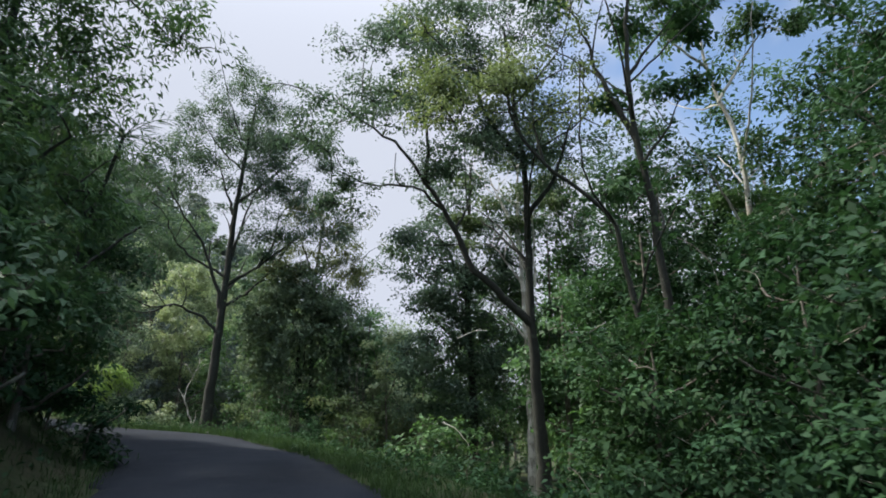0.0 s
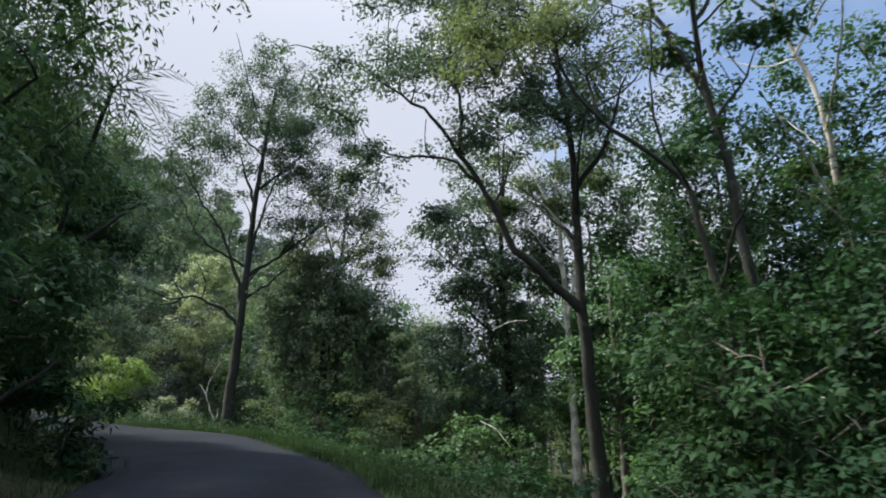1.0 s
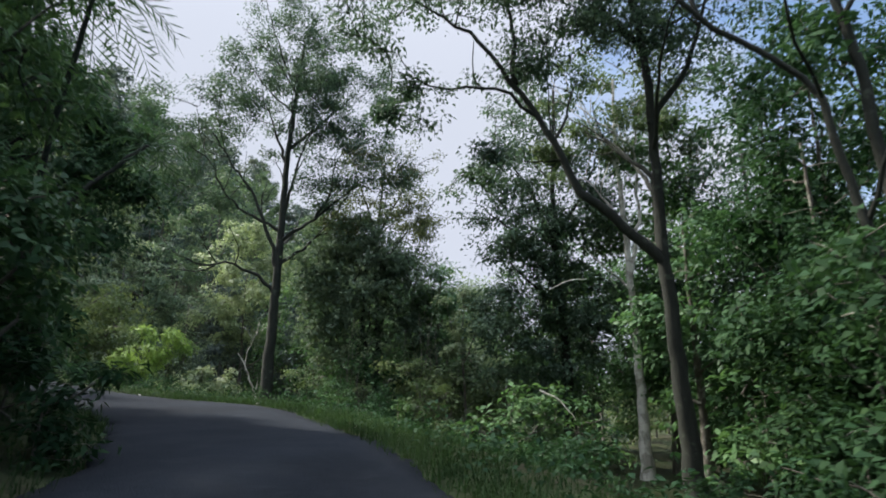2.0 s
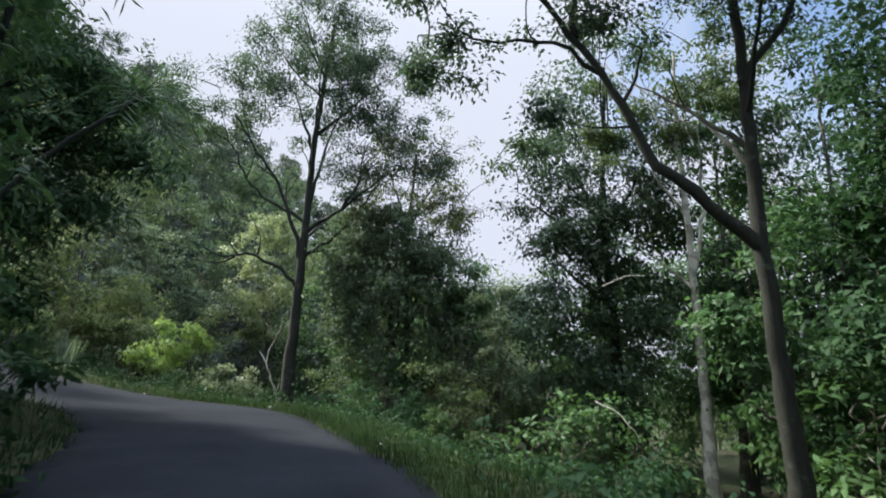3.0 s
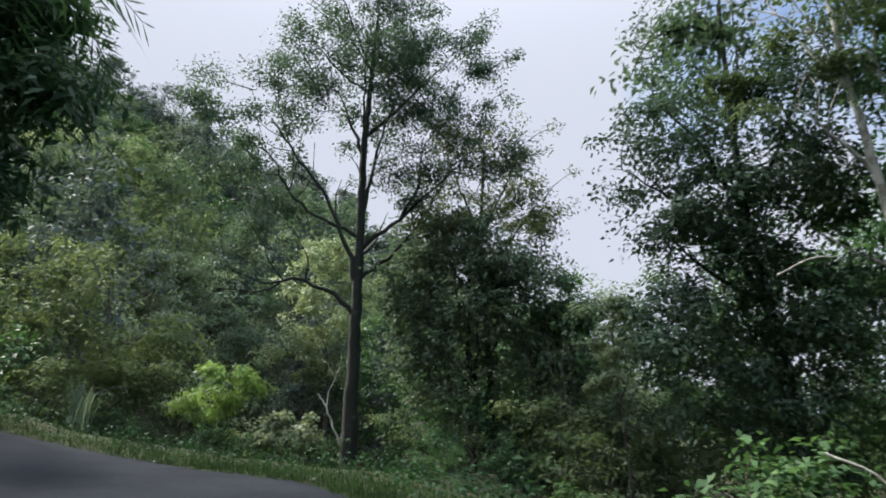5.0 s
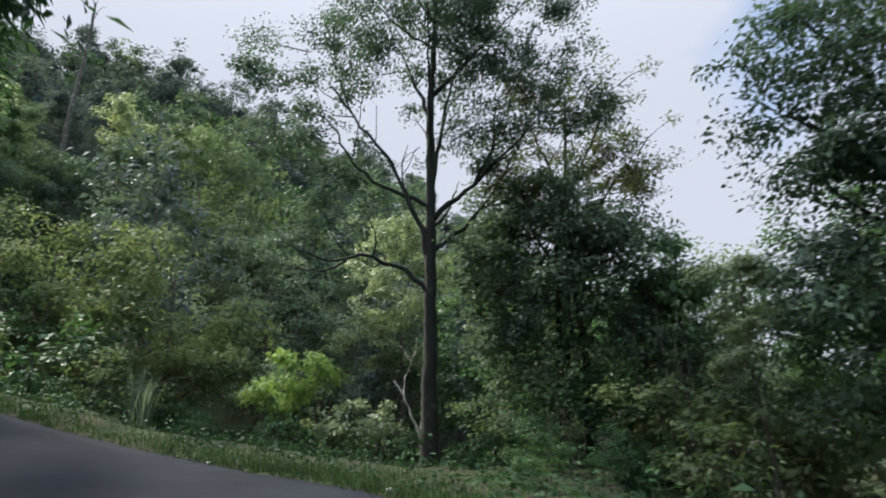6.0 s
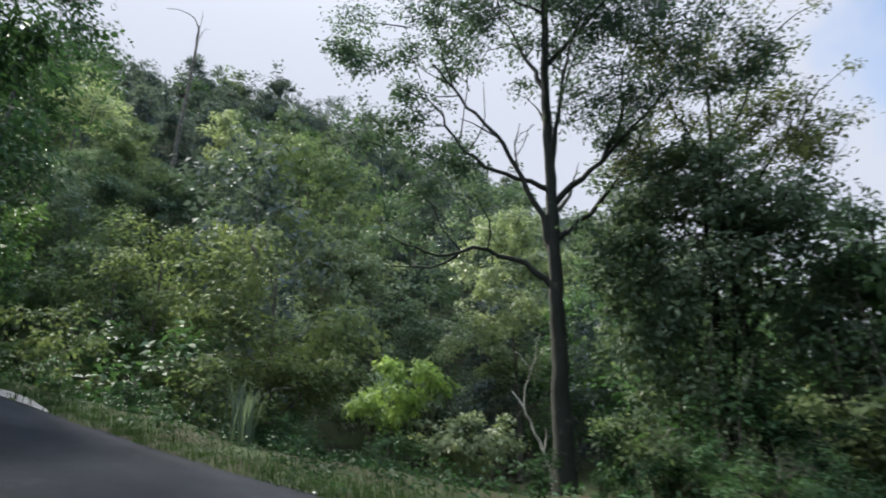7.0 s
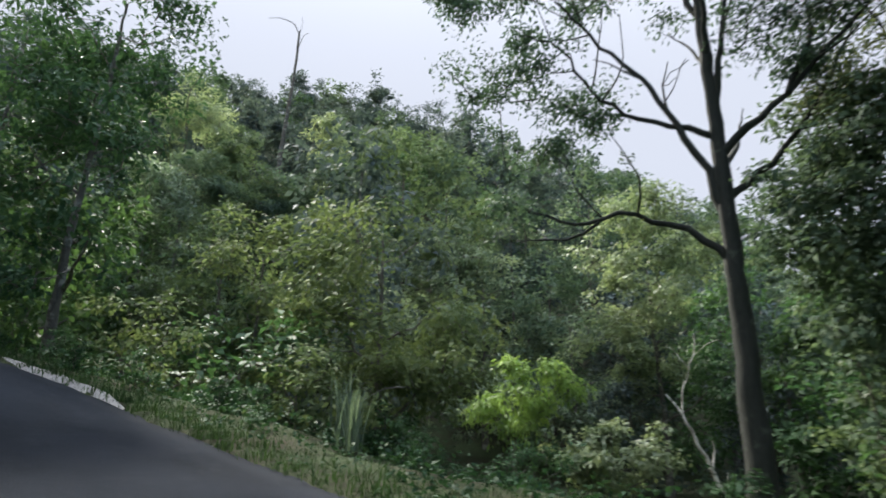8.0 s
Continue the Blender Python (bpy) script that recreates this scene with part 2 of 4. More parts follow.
def leaf_quads(at, size, rng, slim=0.5, droop=0.35, spread=0.75, out_from=None):
    """Folded pointed leaves, one four-cornered blade each."""
    n = len(at)
    az = rng.uniform(0, 2 * np.pi, n)
    tilt = rng.normal(-droop, 0.45, n)
    d = np.stack([np.cos(az) * np.cos(tilt), np.sin(az) * np.cos(tilt), np.sin(tilt)], -1)
    if out_from is not None:
        d = d + 0.4 * out_from
        d /= np.linalg.norm(d, axis=1)[:, None] + 1e-9
    up = np.array((0, 0, 0.75)) + rng.normal(0, spread * 0.6, (n, 3))
    if out_from is not None:
        up = 0.8 * up + 1.1 * out_from
    side = np.cross(d, up)
    side /= np.linalg.norm(side, axis=1)[:, None] + 1e-9
    nor = np.cross(side, d)
    ln = size * rng.uniform(0.65, 1.3, n)
    wd = ln * slim * rng.uniform(0.4, 0.6, n)
    mid = at + d * (ln * 0.45)[:, None] + nor * (wd * 0.35)[:, None]
    tip = at + d * ln[:, None] - np.array((0, 0, 1.0)) * (ln * 0.12)[:, None]
    verts = np.stack([at, mid + side * wd[:, None], tip, mid - side * wd[:, None]], 1).reshape(-1, 3)
    return verts, np.arange(4 * n).reshape(-1, 4)


def in_lobes(lobes, rng, bunch=5, airy=False):
    """Clump centres in ellipsoids (x, y, z, rx, ry, rz, count), and the way out of the crown at each:
    bunched into sprays with gaps between them, thicker towards the outside."""
    out, ways = [], []
    for x, y, z, rx, ry, rz, k in lobes:
        size = np.array((rx, ry, rz))
        m = max(3, k // bunch)
        d = rng.normal(0, 1, (m, 3))
        d /= np.linalg.norm(d, axis=1)[:, None]
        r = rng.uniform(0.15, 1.0, m) ** 0.45
        if not airy:
            r = np.where(rng.random(m) < 0.8, rng.uniform(0.72, 1.0, m), rng.uniform(0.3, 0.7, m))
        pick = rng.integers(0, m, k)
        spray = rng.normal(0, 0.26 if airy else 0.17, (k, 3)) * np.array((1, 1, 0.6 if airy else 0.8)) * rng.uniform(0.6, 1.2, m)[pick][:, None]
        c = (d * r[:, None])[pick] + spray
        out.append(np.array((x, y, z)) + c * size)
        w = c / size
        ways.append(w / (np.linalg.norm(w, axis=1)[:, None] + 1e-6) * np.clip(np.linalg.norm(c, axis=1), 0, 1)[:, None])
    return np.vstack(out), np.vstack(ways)


def twigs_to(centres, frame_pts, r=0.035):
    """Thin crooked twigs from the limbs, or from an earlier twig, to every clump."""
    rng = np.random.default_rng(len(centres))
    pool = np.asarray(frame_pts, float)
    near = np.array([np.min(np.sum((pool - c) ** 2, 1)) for c in centres])
    pieces = []
    for c in centres[np.argsort(near)]:
        d2 = np.sum((pool - c) ** 2, 1) + 1.5 * np.maximum(0, pool[:, 2] - c[2] + 0.2) ** 2
        p = pool[np.argmin(d2)]
        ln = np.linalg.norm(c - p)
        if ln < 0.15:
            continue
        mid = (p + c) / 2 + rng.normal(0, 0.09 * ln, 3) + np.array((0, 0, 0.06 * ln))
        line = curve_points([p, mid, c], step=max(0.3, ln / 3))
        pieces.append(tube(line, r * min(1.6, 0.5 + 0.25 * ln), 0.007, 3))
        pool = np.vstack([pool, line[1:]])
    return joined(pieces)


def tree(name, base, label, limbs, lobes, bark, leaf, size=0.17, per=70, clump=0.55, seed=1, category="tree", group="", slim=0.5, droop=0.35, flat=0.6, trunk_sides=14, twig=0.035, flare=0.25, bunch=5, side=0):
    """limbs: (points, thick, thin); the first is the trunk. All places count from the tree's foot."""
    rng = np.random.default_rng(seed)
    top = thing(name, base, label, category, group)
    frame_pts = []
    for k, (pts, r0, r1) in enumerate(limbs):
        line = curve_points(pts, 0.35 if trunk_sides > 6 else 0.8, 0.015 + 0.02 * (k > 0), rng)
        v, q = tube(line, r0, r1, trunk_sides if k == 0 else 8 if trunk_sides > 6 else 4, rng, flare * r0 * 2 if k == 0 else 0.0)
        stem = part("trunk" if k == 0 else "limb", v, q, bark, top if k == 0 else trunk, smooth=True)
        trunk = stem if k == 0 else trunk
        frame_pts.append(line[len(line) // 3:])
    centres, ways = in_lobes(lobes, rng, bunch, bunch == 4)
    boughs = []
    for k, (pts, r0, r1) in enumerate(limbs[:len(limbs) if side else 0]):
        line = frame_pts[k]
        run = np.linalg.norm(np.diff(line, axis=0), axis=1).sum()
        for u in rng.uniform(0.12, 0.95, side + (2 if k == 0 else 0)):
            i = min(int(u * len(line)), len(line) - 2)
            go = line[i + 1] - line[i]
            go /= np.linalg.norm(go) + 1e-9
            turn = np.cross(go, rng.normal(0, 1, 3))
            go = 0.45 * go + 0.8 * turn / (np.linalg.norm(turn) + 1e-9) + np.array((0, 0, 0.3))
            ln = rng.uniform(0.16, 0.34) * run + 0.5
            bough = curve_points([line[i], line[i] + go * ln * 0.5 + rng.normal(0, 0.07 * ln, 3), line[i] + go * ln + np.array((0, 0, 0.12 * ln))], 0.35, 0.02, rng)
            boughs.append(tube(bough, (r0 * (1 - u) + r1 * u) * 0.42, 0.012, 5))
            frame_pts.append(bough[1:])
    if twig:
        v, q = joined(boughs + [twigs_to(centres, np.vstack(frame_pts), twig)])
        tagged(part("branchwork", v, q, bark, top), kind="stuff")
    foliage(top, centres, rng, leaf, size, per, clump, slim, droop, flat, ways)
    return top


def foliage(top, centres, rng, leaf, size, per, clump, slim, droop, flat, ways=None, name="crown"):
    n = len(centres)
    cnt = rng.integers(int(per * 0.5), int(per * 1.5) + 1, n)
    idx = np.repeat(np.arange(n), cnt)
    off = rng.normal(0, 1, (len(idx), 3))
    off /= np.linalg.norm(off, axis=1)[:, None] + 1e-6
    off *= (rng.random(len(idx)) ** 0.5 * clump * 0.8 * rng.uniform(0.6, 1.3, n)[idx])[:, None]
    off[:, 2] = np.where((off[:, 2] < 0) & (rng.random(len(idx)) < 0.55), -off[:, 2], off[:, 2]) * flat
    out = off / (np.linalg.norm(off, axis=1)[:, None] + 1e-6)
    if ways is not None:
        out = 0.6 * out + 0.7 * ways[idx]
    v, q = leaf_quads(centres[idx] + off, size, rng, slim, droop, 0.75, out)
    return part(name, v, q, leaf, top)


def auto_limbs(height, spread, rng, r0, n=6, lean=(0, 0), first=0.35):
    """A trunk and a whorl of rising limbs for a tree with no special habit."""
    trunk = [(0, 0, -0.3), (lean[0] * 0.3 + rng.normal(0, 0.08), lean[1] * 0.3 + rng.normal(0, 0.08), height * 0.3),
             (lean[0] * 0.7, lean[1] * 0.7, height * 0.65), (lean[0], lean[1], height * 0.95)]
    limbs = [(trunk, r0, r0 * 0.22)]
    for k in range(n):
        a = k * 2.4 + rng.uniform(-0.4, 0.4)
        h = height * (first + (0.85 - first) * k / max(1, n - 1))
        ln = spread * rng.uniform(0.7, 1.0) * (1.15 - 0.5 * h / height)
        f = h / height
        s = np.array((lean[0] * f, lean[1] * f, h))
        e = np.array((math.cos(a) * ln, math.sin(a) * ln, ln * rng.uniform(0.35, 0.8)))
        limbs.append(([tuple(s), tuple(s + e * 0.5 + np.array((0, 0, -0.1 * ln))), tuple(s + e)], r0 * 0.45 * (1.2 - f), 0.02))
    return limbs


# ---- road line and ground ----
ROAD = [(0.6, -40.0, -3.4), (0.2, -20.0, -1.6), (-0.2, -10.0, -0.7), (-0.9, 0.0, 0.24), (-1.6, 5.0, 0.55), (-2.9, 9.4, 0.95),
        (-4.6, 13.0, 1.27), (-6.8, 16.2, 1.52), (-9.6, 18.6, 1.82), (-13.2, 19.7, 2.15), (-17.0, 19.5, 3.0), (-20.6, 18.2, 4.3),
        (-24.0, 15.6, 5.6), (-27.0, 11.5, 6.7), (-28.5, 5.0, 7.8), (-28.0, -10.0, 9.6)]
def smooth01(a, b, x):
    t = np.clip((x - a) / (b - a), 0, 1)
    return t * t * (3 - 2 * t)


HALF = 2.75
LINE = curve_points(ROAD, 0.5)
L_TAN = np.gradient(LINE, axis=0)[:, :2]
L_TAN /= np.linalg.norm(L_TAN, axis=1)[:, None]
L_RIGHT = np.stack([L_TAN[:, 1], -L_TAN[:, 0]], -1)


# the paved width to either side: narrower before the bend
ALONG = -0.55 * LINE[:, 0] + 0.83 * LINE[:, 1]
W_RIGHT = 1.85 + 0.9 * smooth01(15.0, 20.5, ALONG)
W_LEFT = 2.05 + 0.7 * smooth01(19.0, 23.0, ALONG)


def ground_at(x, y):
    """Height of the ground: road bed, verge, bank inside the bend, hill beyond."""
    x, y = np.atleast_1d(np.asarray(x, float)), np.atleast_1d(np.asarray(y, float))
    z = np.empty_like(x)
    for s in range(0, len(x), 4000):
        px, py = x[s:s + 4000], y[s:s + 4000]
        d2 = (px[:, None] - LINE[None, :, 0]) ** 2 + (py[:, None] - LINE[None, :, 1]) ** 2
        k = np.argmin(d2, 1)
        w = np.exp(-(d2 - d2.min(1)[:, None]) / 14.0)
        zr = (w * LINE[None, :, 2]).sum(1) / w.sum(1)
        dx, dy = px - LINE[k, 0], py - LINE[k, 1]
        side = dx * L_RIGHT[k, 0] + dy * L_RIGHT[k, 1]
        d = np.sqrt(d2.min(1))
        near = LINE[k, 2]
        half = np.where(side > 0, W_RIGHT[k], W_LEFT[k])
        rough = 0.16 * np.sin(px * 0.9 + 1.3 * np.sin(py * 0.37)) * np.sin(py * 0.83 + 0.9 * np.sin(px * 0.41)) + 0.4 * np.sin(px * 0.21 + 2) * np.sin(py * 0.19 + 1)
        out = smooth01(half + 0.2, half + 4, d)
        flat_z = 1.35 + 0.35 * np.tanh(-px / 14.0)
        right = near + out * (rough * 0.8) + smooth01(half + 1.5, half + 11, d) * (flat_z - zr)
        left = near + smooth01(half + 0.25, half + 2.6, d) * 1.5 + np.maximum(0, d - half - 2.2) * 0.18 + out * rough
        east = smooth01(-6.5, -1.0, px)
        fall = 1.9 * east * smooth01(1, 9, py) + 0.2 * (1 - east) * smooth01(-27, -22, px) * smooth01(19, 25, py)
        right = right - fall * smooth01(half + 0.9, half + 6.5, d)
        v = np.where(side > 0, right, left)
        up = -0.9 * (px + 8.2) + 0.44 * (py - 17.6)
        hill = np.maximum(0, up - 24) * 0.74
        hill = np.minimum(hill, 46 + 0.04 * np.maximum(0, up)) * smooth01(14, 34, d)
        v = v + np.minimum(np.maximum(0, px - 17) * 0.16 + np.maximum(0, py - 70) * 0.03, 9) * smooth01(12, 26, d)
        v = v + hill * smooth01(6, -26, px) * smooth01(125, 80, py)
        bed = smooth01(half + 0.05, half - 0.25, d)
        z[s:s + 4000] = v * (1 - bed) + (near - 0.14) * bed
    return z


def gz(x, y):
    return float(ground_at(x, y)[0])


def build_ground():
    t = np.linspace(-1, 1, 221)
    g = np.sinh(t * 6.6) / math.sinh(6.6) * 1800 + t * 32
    xs, ys = g - 6.0, g + 16.0
    X, Y = np.meshgrid(xs, ys, indexing="ij")
    Z = ground_at(X.ravel(), Y.ravel())
    n = len(t)
    i, j = np.meshgrid(np.arange(n - 1), np.arange(n - 1), indexing="ij")
    a = (i * n + j).ravel()
    q = np.stack([a, a + n, a + n + 1, a + 1], -1)
    ob = new("ground", mesh_of("ground", np.stack([X.ravel(), Y.ravel(), Z], -1), q, SOIL, True))
    tagged(ob, "forest floor of dark soil and leaf litter beside the road", "ground", kind="structure")


def build_road():
    rng = np.random.default_rng(5)
    cols = np.array((-1.0, -0.985, -0.8, -0.4, 0.0, 0.4, 0.8, 0.985, 1.0))
    drop = np.array((-0.16, -0.01, 0.0, 0.035, 0.05, 0.035, 0.0, -0.01, -0.16))
    fine = curve_points(ROAD, 0.25)
    tan = np.gradient(fine, axis=0)[:, :2]
    tan /= np.linalg.norm(tan, axis=1)[:, None]
    right = np.stack([tan[:, 1], -tan[:, 0]], -1)
    k = len(fine)
    ragged = np.convolve(rng.normal(0, 0.16, k + 6), np.ones(4) / 4, "same")[:k]
    ragged2 = np.convolve(rng.normal(0, 0.16, k + 6), np.ones(4) / 4, "same")[:k]
    along = -0.55 * fine[:, 0] + 0.83 * fine[:, 1]
    wr, wl_ = 1.85 + 0.9 * smooth01(15.0, 20.5, along), 2.05 + 0.7 * smooth01(19.0, 23.0, along)
    V = np.zeros((k, len(cols), 3))
    for c, (u, h) in enumerate(zip(cols, drop)):
        w = (wr if u > 0 else wl_) * u + (ragged if u > 0.9 else ragged2 if u < -0.9 else 0)
        V[:, c, :2] = fine[:, :2] + right * w[:, None]
        V[:, c, 2] = fine[:, 2] + h + rng.normal(0, 0.004, k)
    m = len(cols)
    i, j = np.meshgrid(np.arange(k - 1), np.arange(m - 1), indexing="ij")
    a = (i * m + j).ravel()
    q = np.stack([a, a + 1, a + m + 1, a + m], -1)
    ob = new("road", mesh_of("road", V.reshape(-1, 3), q, ASPHALT, True))
    tagged(ob, "narrow worn grey asphalt road bending uphill with ragged edges", "road", kind="structure")


build_ground()
build_road()


# ---- the trees that stand out ----
def rel(base, pts):
    return [tuple(np.array(p) - np.array(base)) for p in pts]


def rel_limbs(base, limbs):
    return [(rel(base, p), a, b) for p, a, b in limbs]


def rel_lobes(base, lobes):
    return [(x - base[0], y - base[1], z - base[2], rx, ry, rz, k) for x, y, z, rx, ry, rz, k in lobes]


def foot(x, y):
    return (x, y, gz(x, y))


def main_tree():
    b = foot(-12.0, 31.4)
    limbs = [
        ([(-12.0, 31.4, b[2] - 0.4), (-11.9, 31.4, 4.7), (-11.85, 31.4, 7.4), (-11.8, 31.4, 9.8), (-11.75, 31.45, 13.9), (-11.5, 31.5, 18.0), (-11.3, 31.6, 21.0)], 0.31, 0.05),
        ([(-11.8, 31.4, 7.7), (-12.1, 31.3, 9.3), (-12.5, 31.1, 10.2), (-13.1, 30.9, 11.8), (-13.9, 30.5, 13.0), (-15.0, 29.7, 14.9)], 0.13, 0.03),
        ([(-11.8, 31.4, 10.1), (-12.7, 31.1, 10.6), (-13.7, 30.7, 11.2), (-14.4, 30.2, 11.9), (-14.9, 29.8, 13.2), (-15.8, 29.4, 14.0)], 0.095, 0.02),
        ([(-11.9, 31.4, 6.9), (-12.4, 31.2, 7.6), (-13.0, 31.0, 8.0), (-14.0, 30.4, 8.3), (-14.6, 30.0, 8.1), (-15.4, 29.2, 8.3), (-16.2, 28.5, 8.8)], 0.105, 0.015),
        ([(-14.4, 30.1, 8.15), (-15.2, 29.8, 7.8), (-16.4, 29.2, 7.9)], 0.05, 0.01),
        ([(-11.75, 31.4, 9.6), (-10.9, 31.6, 10.4), (-10.2, 31.7, 10.8), (-9.2, 31.8, 11.7), (-8.1, 31.8, 12.6)], 0.11, 0.025),
        ([(-10.2, 31.7, 10.8), (-9.6, 32.0, 12.2), (-9.4, 32.2, 14.6)], 0.09, 0.02),
        ([(-11.75, 31.45, 11.0), (-11.4, 31.3, 12.4), (-11.1, 31.2, 13.6), (-10.2, 31.0, 15.8)], 0.11, 0.02),
        ([(-11.7, 31.45, 13.6), (-12.6, 31.8, 15.6), (-13.4, 32.0, 18.0)], 0.1, 0.02),
        ([(-11.7, 31.5, 14.6), (-10.2, 32.2, 16.4), (-8.7, 32.7, 18.2)], 0.1, 0.02),
        ([(-12.5, 31.1, 10.3), (-12.9, 31.4, 11.6), (-12.8, 31.6, 12.9)], 0.06, 0.012),
        ([(-11.85, 31.4, 8.4), (-10.9, 32.2, 9.4), (-9.6, 32.8, 11.2), (-8.6, 33.0, 13.2)], 0.1, 0.02),
    ]
    lobes = [(-12.2, 31.4, 20.6, 2.5, 2.4, 2.4, 84), (-11.4, 31.4, 16.8, 2.7, 2.6, 2.2, 74), (-14.6, 30.2, 16.6, 2.0, 1.8, 2.0, 56),
             (-15.6, 29.2, 13.6, 1.6, 1.4, 1.3, 24), (-16.6, 28.4, 15.4, 1.4, 1.2, 1.3, 20), (-8.6, 32.2, 17.2, 2.7, 2.4, 2.7, 120), (-7.8, 32.0, 13.6, 2.4, 2.0, 2.0, 60),
             (-10.0, 32.2, 12.2, 1.5, 1.4, 1.1, 26), (-9.6, 32.0, 20.0, 1.9, 1.8, 1.8, 40), (-16.0, 28.8, 8.6, 0.7, 0.7, 0.4, 4), (-14.2, 30.4, 11.6, 1.3, 1.1, 0.8, 12), (-13.9, 30.8, 19.0, 1.7, 1.6, 1.8, 36), (-15.6, 29.6, 11.2, 1.5, 1.3, 1.0, 16), (-17.0, 28.6, 12.2, 1.0, 1.0, 0.8, 10)]
    tree("roadside_tree", b, "tall dark-barked broadleaf tree with an airy crown beside the road", rel_limbs(b, limbs), rel_lobes(b, lobes), BARK_DARK, LEAF_GREY, 0.14, 84, 0.9, 11, flare=0.12, bunch=4, side=4)


def forked_tree():
    b = foot(2.9, 17.35)
    limbs = [
        ([(2.95, 17.35, b[2] - 0.3), (2.8, 17.4, 3.0), (2.7, 17.4, 5.3), (2.75, 17.4, 7.5), (2.7, 17.4, 10.0), (2.4, 17.4, 13.0), (2.2, 17.4, 15.5)], 0.185, 0.05),
        ([(2.7, 17.4, 4.9), (1.65, 17.4, 5.95), (1.05, 17.5, 6.6), (0.6, 17.5, 7.5), (0.1, 17.5, 8.6), (-0.5, 17.5, 9.6), (-1.3, 17.3, 10.7), (-2.8, 16.9, 11.6)], 0.14, 0.03),
        ([(0.1, 17.5, 8.6), (-0.9, 17.3, 9.3), (-2.0, 17.1, 9.2), (-3.2, 16.8, 9.6)], 0.06, 0.015),
        ([(-0.4, 17.5, 9.5), (-0.5, 17.6, 11.5), (-0.9, 17.6, 13.6)], 0.08, 0.02),
        ([(2.7, 17.4, 8.2), (3.6, 17.2, 9.6), (4.3, 16.9, 11.6)], 0.1, 0.02),
        ([(2.6, 17.4, 10.4), (1.6, 17.6, 12.0), (0.9, 17.8, 14.4)], 0.1, 0.02),
        ([(2.7, 17.4, 6.8), (2.0, 17.9, 7.8), (1.2, 18.4, 8.6)], 0.06, 0.015),
    ]
    lobes = [(-3.5, 16.7, 11.4, 1.6, 1.4, 1.3, 32), (-1.4, 17.3, 13.4, 2.4, 1.9, 2.0, 84), (-0.4, 17.3, 15.8, 2.0, 1.6, 1.4, 46), (2.2, 17.4, 14.8, 2.8, 2.4, 2.5, 130), (3.6, 17.0, 10.8, 1.5, 1.4, 1.5, 34),
             (0.6, 17.5, 10.6, 1.7, 1.3, 1.3, 46), (0.9, 17.5, 12.8, 1.9, 1.6, 1.6, 56), (2.8, 17.4, 11.6, 1.4, 1.3, 1.3, 30), (-2.8, 16.9, 8.8, 1.3, 1.0, 0.9, 18), (-0.8, 17.4, 7.4, 1.1, 0.9, 0.8, 12)]
    tree("forked_tree", b, "dark forked broadleaf tree with one limb leaning over the road", rel_limbs(b, limbs), rel_lobes(b, lobes), BARK_DARK, LEAF_GREY, 0.12, 80, 0.75, 12, bunch=4, side=3)


def pale_trees():
    b = foot(3.9, 26.4)
    limbs = [
        ([(3.9, 26.4, b[2] - 0.3), (3.9, 26.4, 2.3), (3.85, 26.4, 6.2), (3.8, 26.4, 8.6), (3.7, 26.4, 11.8), (3.8, 26.4, 14.6)], 0.2, 0.045),
        ([(3.85, 26.4, 6.4), (4.3, 26.3, 8.6), (4.4, 26.3, 11.5), (4.9, 26.2, 13.6)], 0.1, 0.02),
        ([(3.8, 26.4, 8.4), (3.0, 26.3, 9.6), (2.2, 26.2, 10.6)], 0.07, 0.015),
        ([(3.75, 26.4, 10.6), (3.0, 26.6, 12.4), (2.4, 26.7, 14.0)], 0.07, 0.015),
    ]
    lobes = [(3.4, 26.4, 14.6, 2.8, 2.4, 2.4, 70), (1.8, 26.2, 11.2, 1.6, 1.4, 1.4, 30), (5.2, 26.2, 12.0, 1.8, 1.6, 1.8, 34)]
    tree("pale_tree", b, "slender pale-barked tree with a thin olive crown", rel_limbs(b, limbs), rel_lobes(b, lobes), BARK_PALE, LEAF_OLIVE, 0.17, 60, 0.75, 13, side=3)
    b = foot(9.3, 16.5)
    limbs = [
        ([(9.2, 16.6, b[2] - 0.3), (9.2, 16.6, 5.3), (9.3, 16.5, 7.7), (9.3, 16.5, 10.6), (9.0, 16.7, 12.3), (8.8, 16.8, 14.1), (8.7, 16.8, 17.0)], 0.15, 0.03),
        ([(9.0, 16.7, 12.0), (9.8, 16.5, 13.4), (10.6, 16.2, 14.6)], 0.06, 0.015),
        ([(8.9, 16.7, 13.2), (8.0, 16.7, 14.0), (7.2, 16.6, 15.2)], 0.06, 0.015),
    ]
    lobes = [(8.6, 16.8, 16.4, 2.2, 2.0, 1.8, 46), (10.4, 16.2, 14.6, 1.6, 1.4, 1.2, 26), (7.2, 16.6, 14.9, 1.2, 1.1, 1.0, 16), (10.4, 16.4, 8.2, 2.0, 1.7, 2.4, 66)]
    tree("pale_tree", b, "slim pale grey trunk rising out of green undergrowth", rel_limbs(b, limbs), rel_lobes(b, lobes), BARK_PALE, LEAF_MID, 0.17, 60, 0.7, 14, side=3)


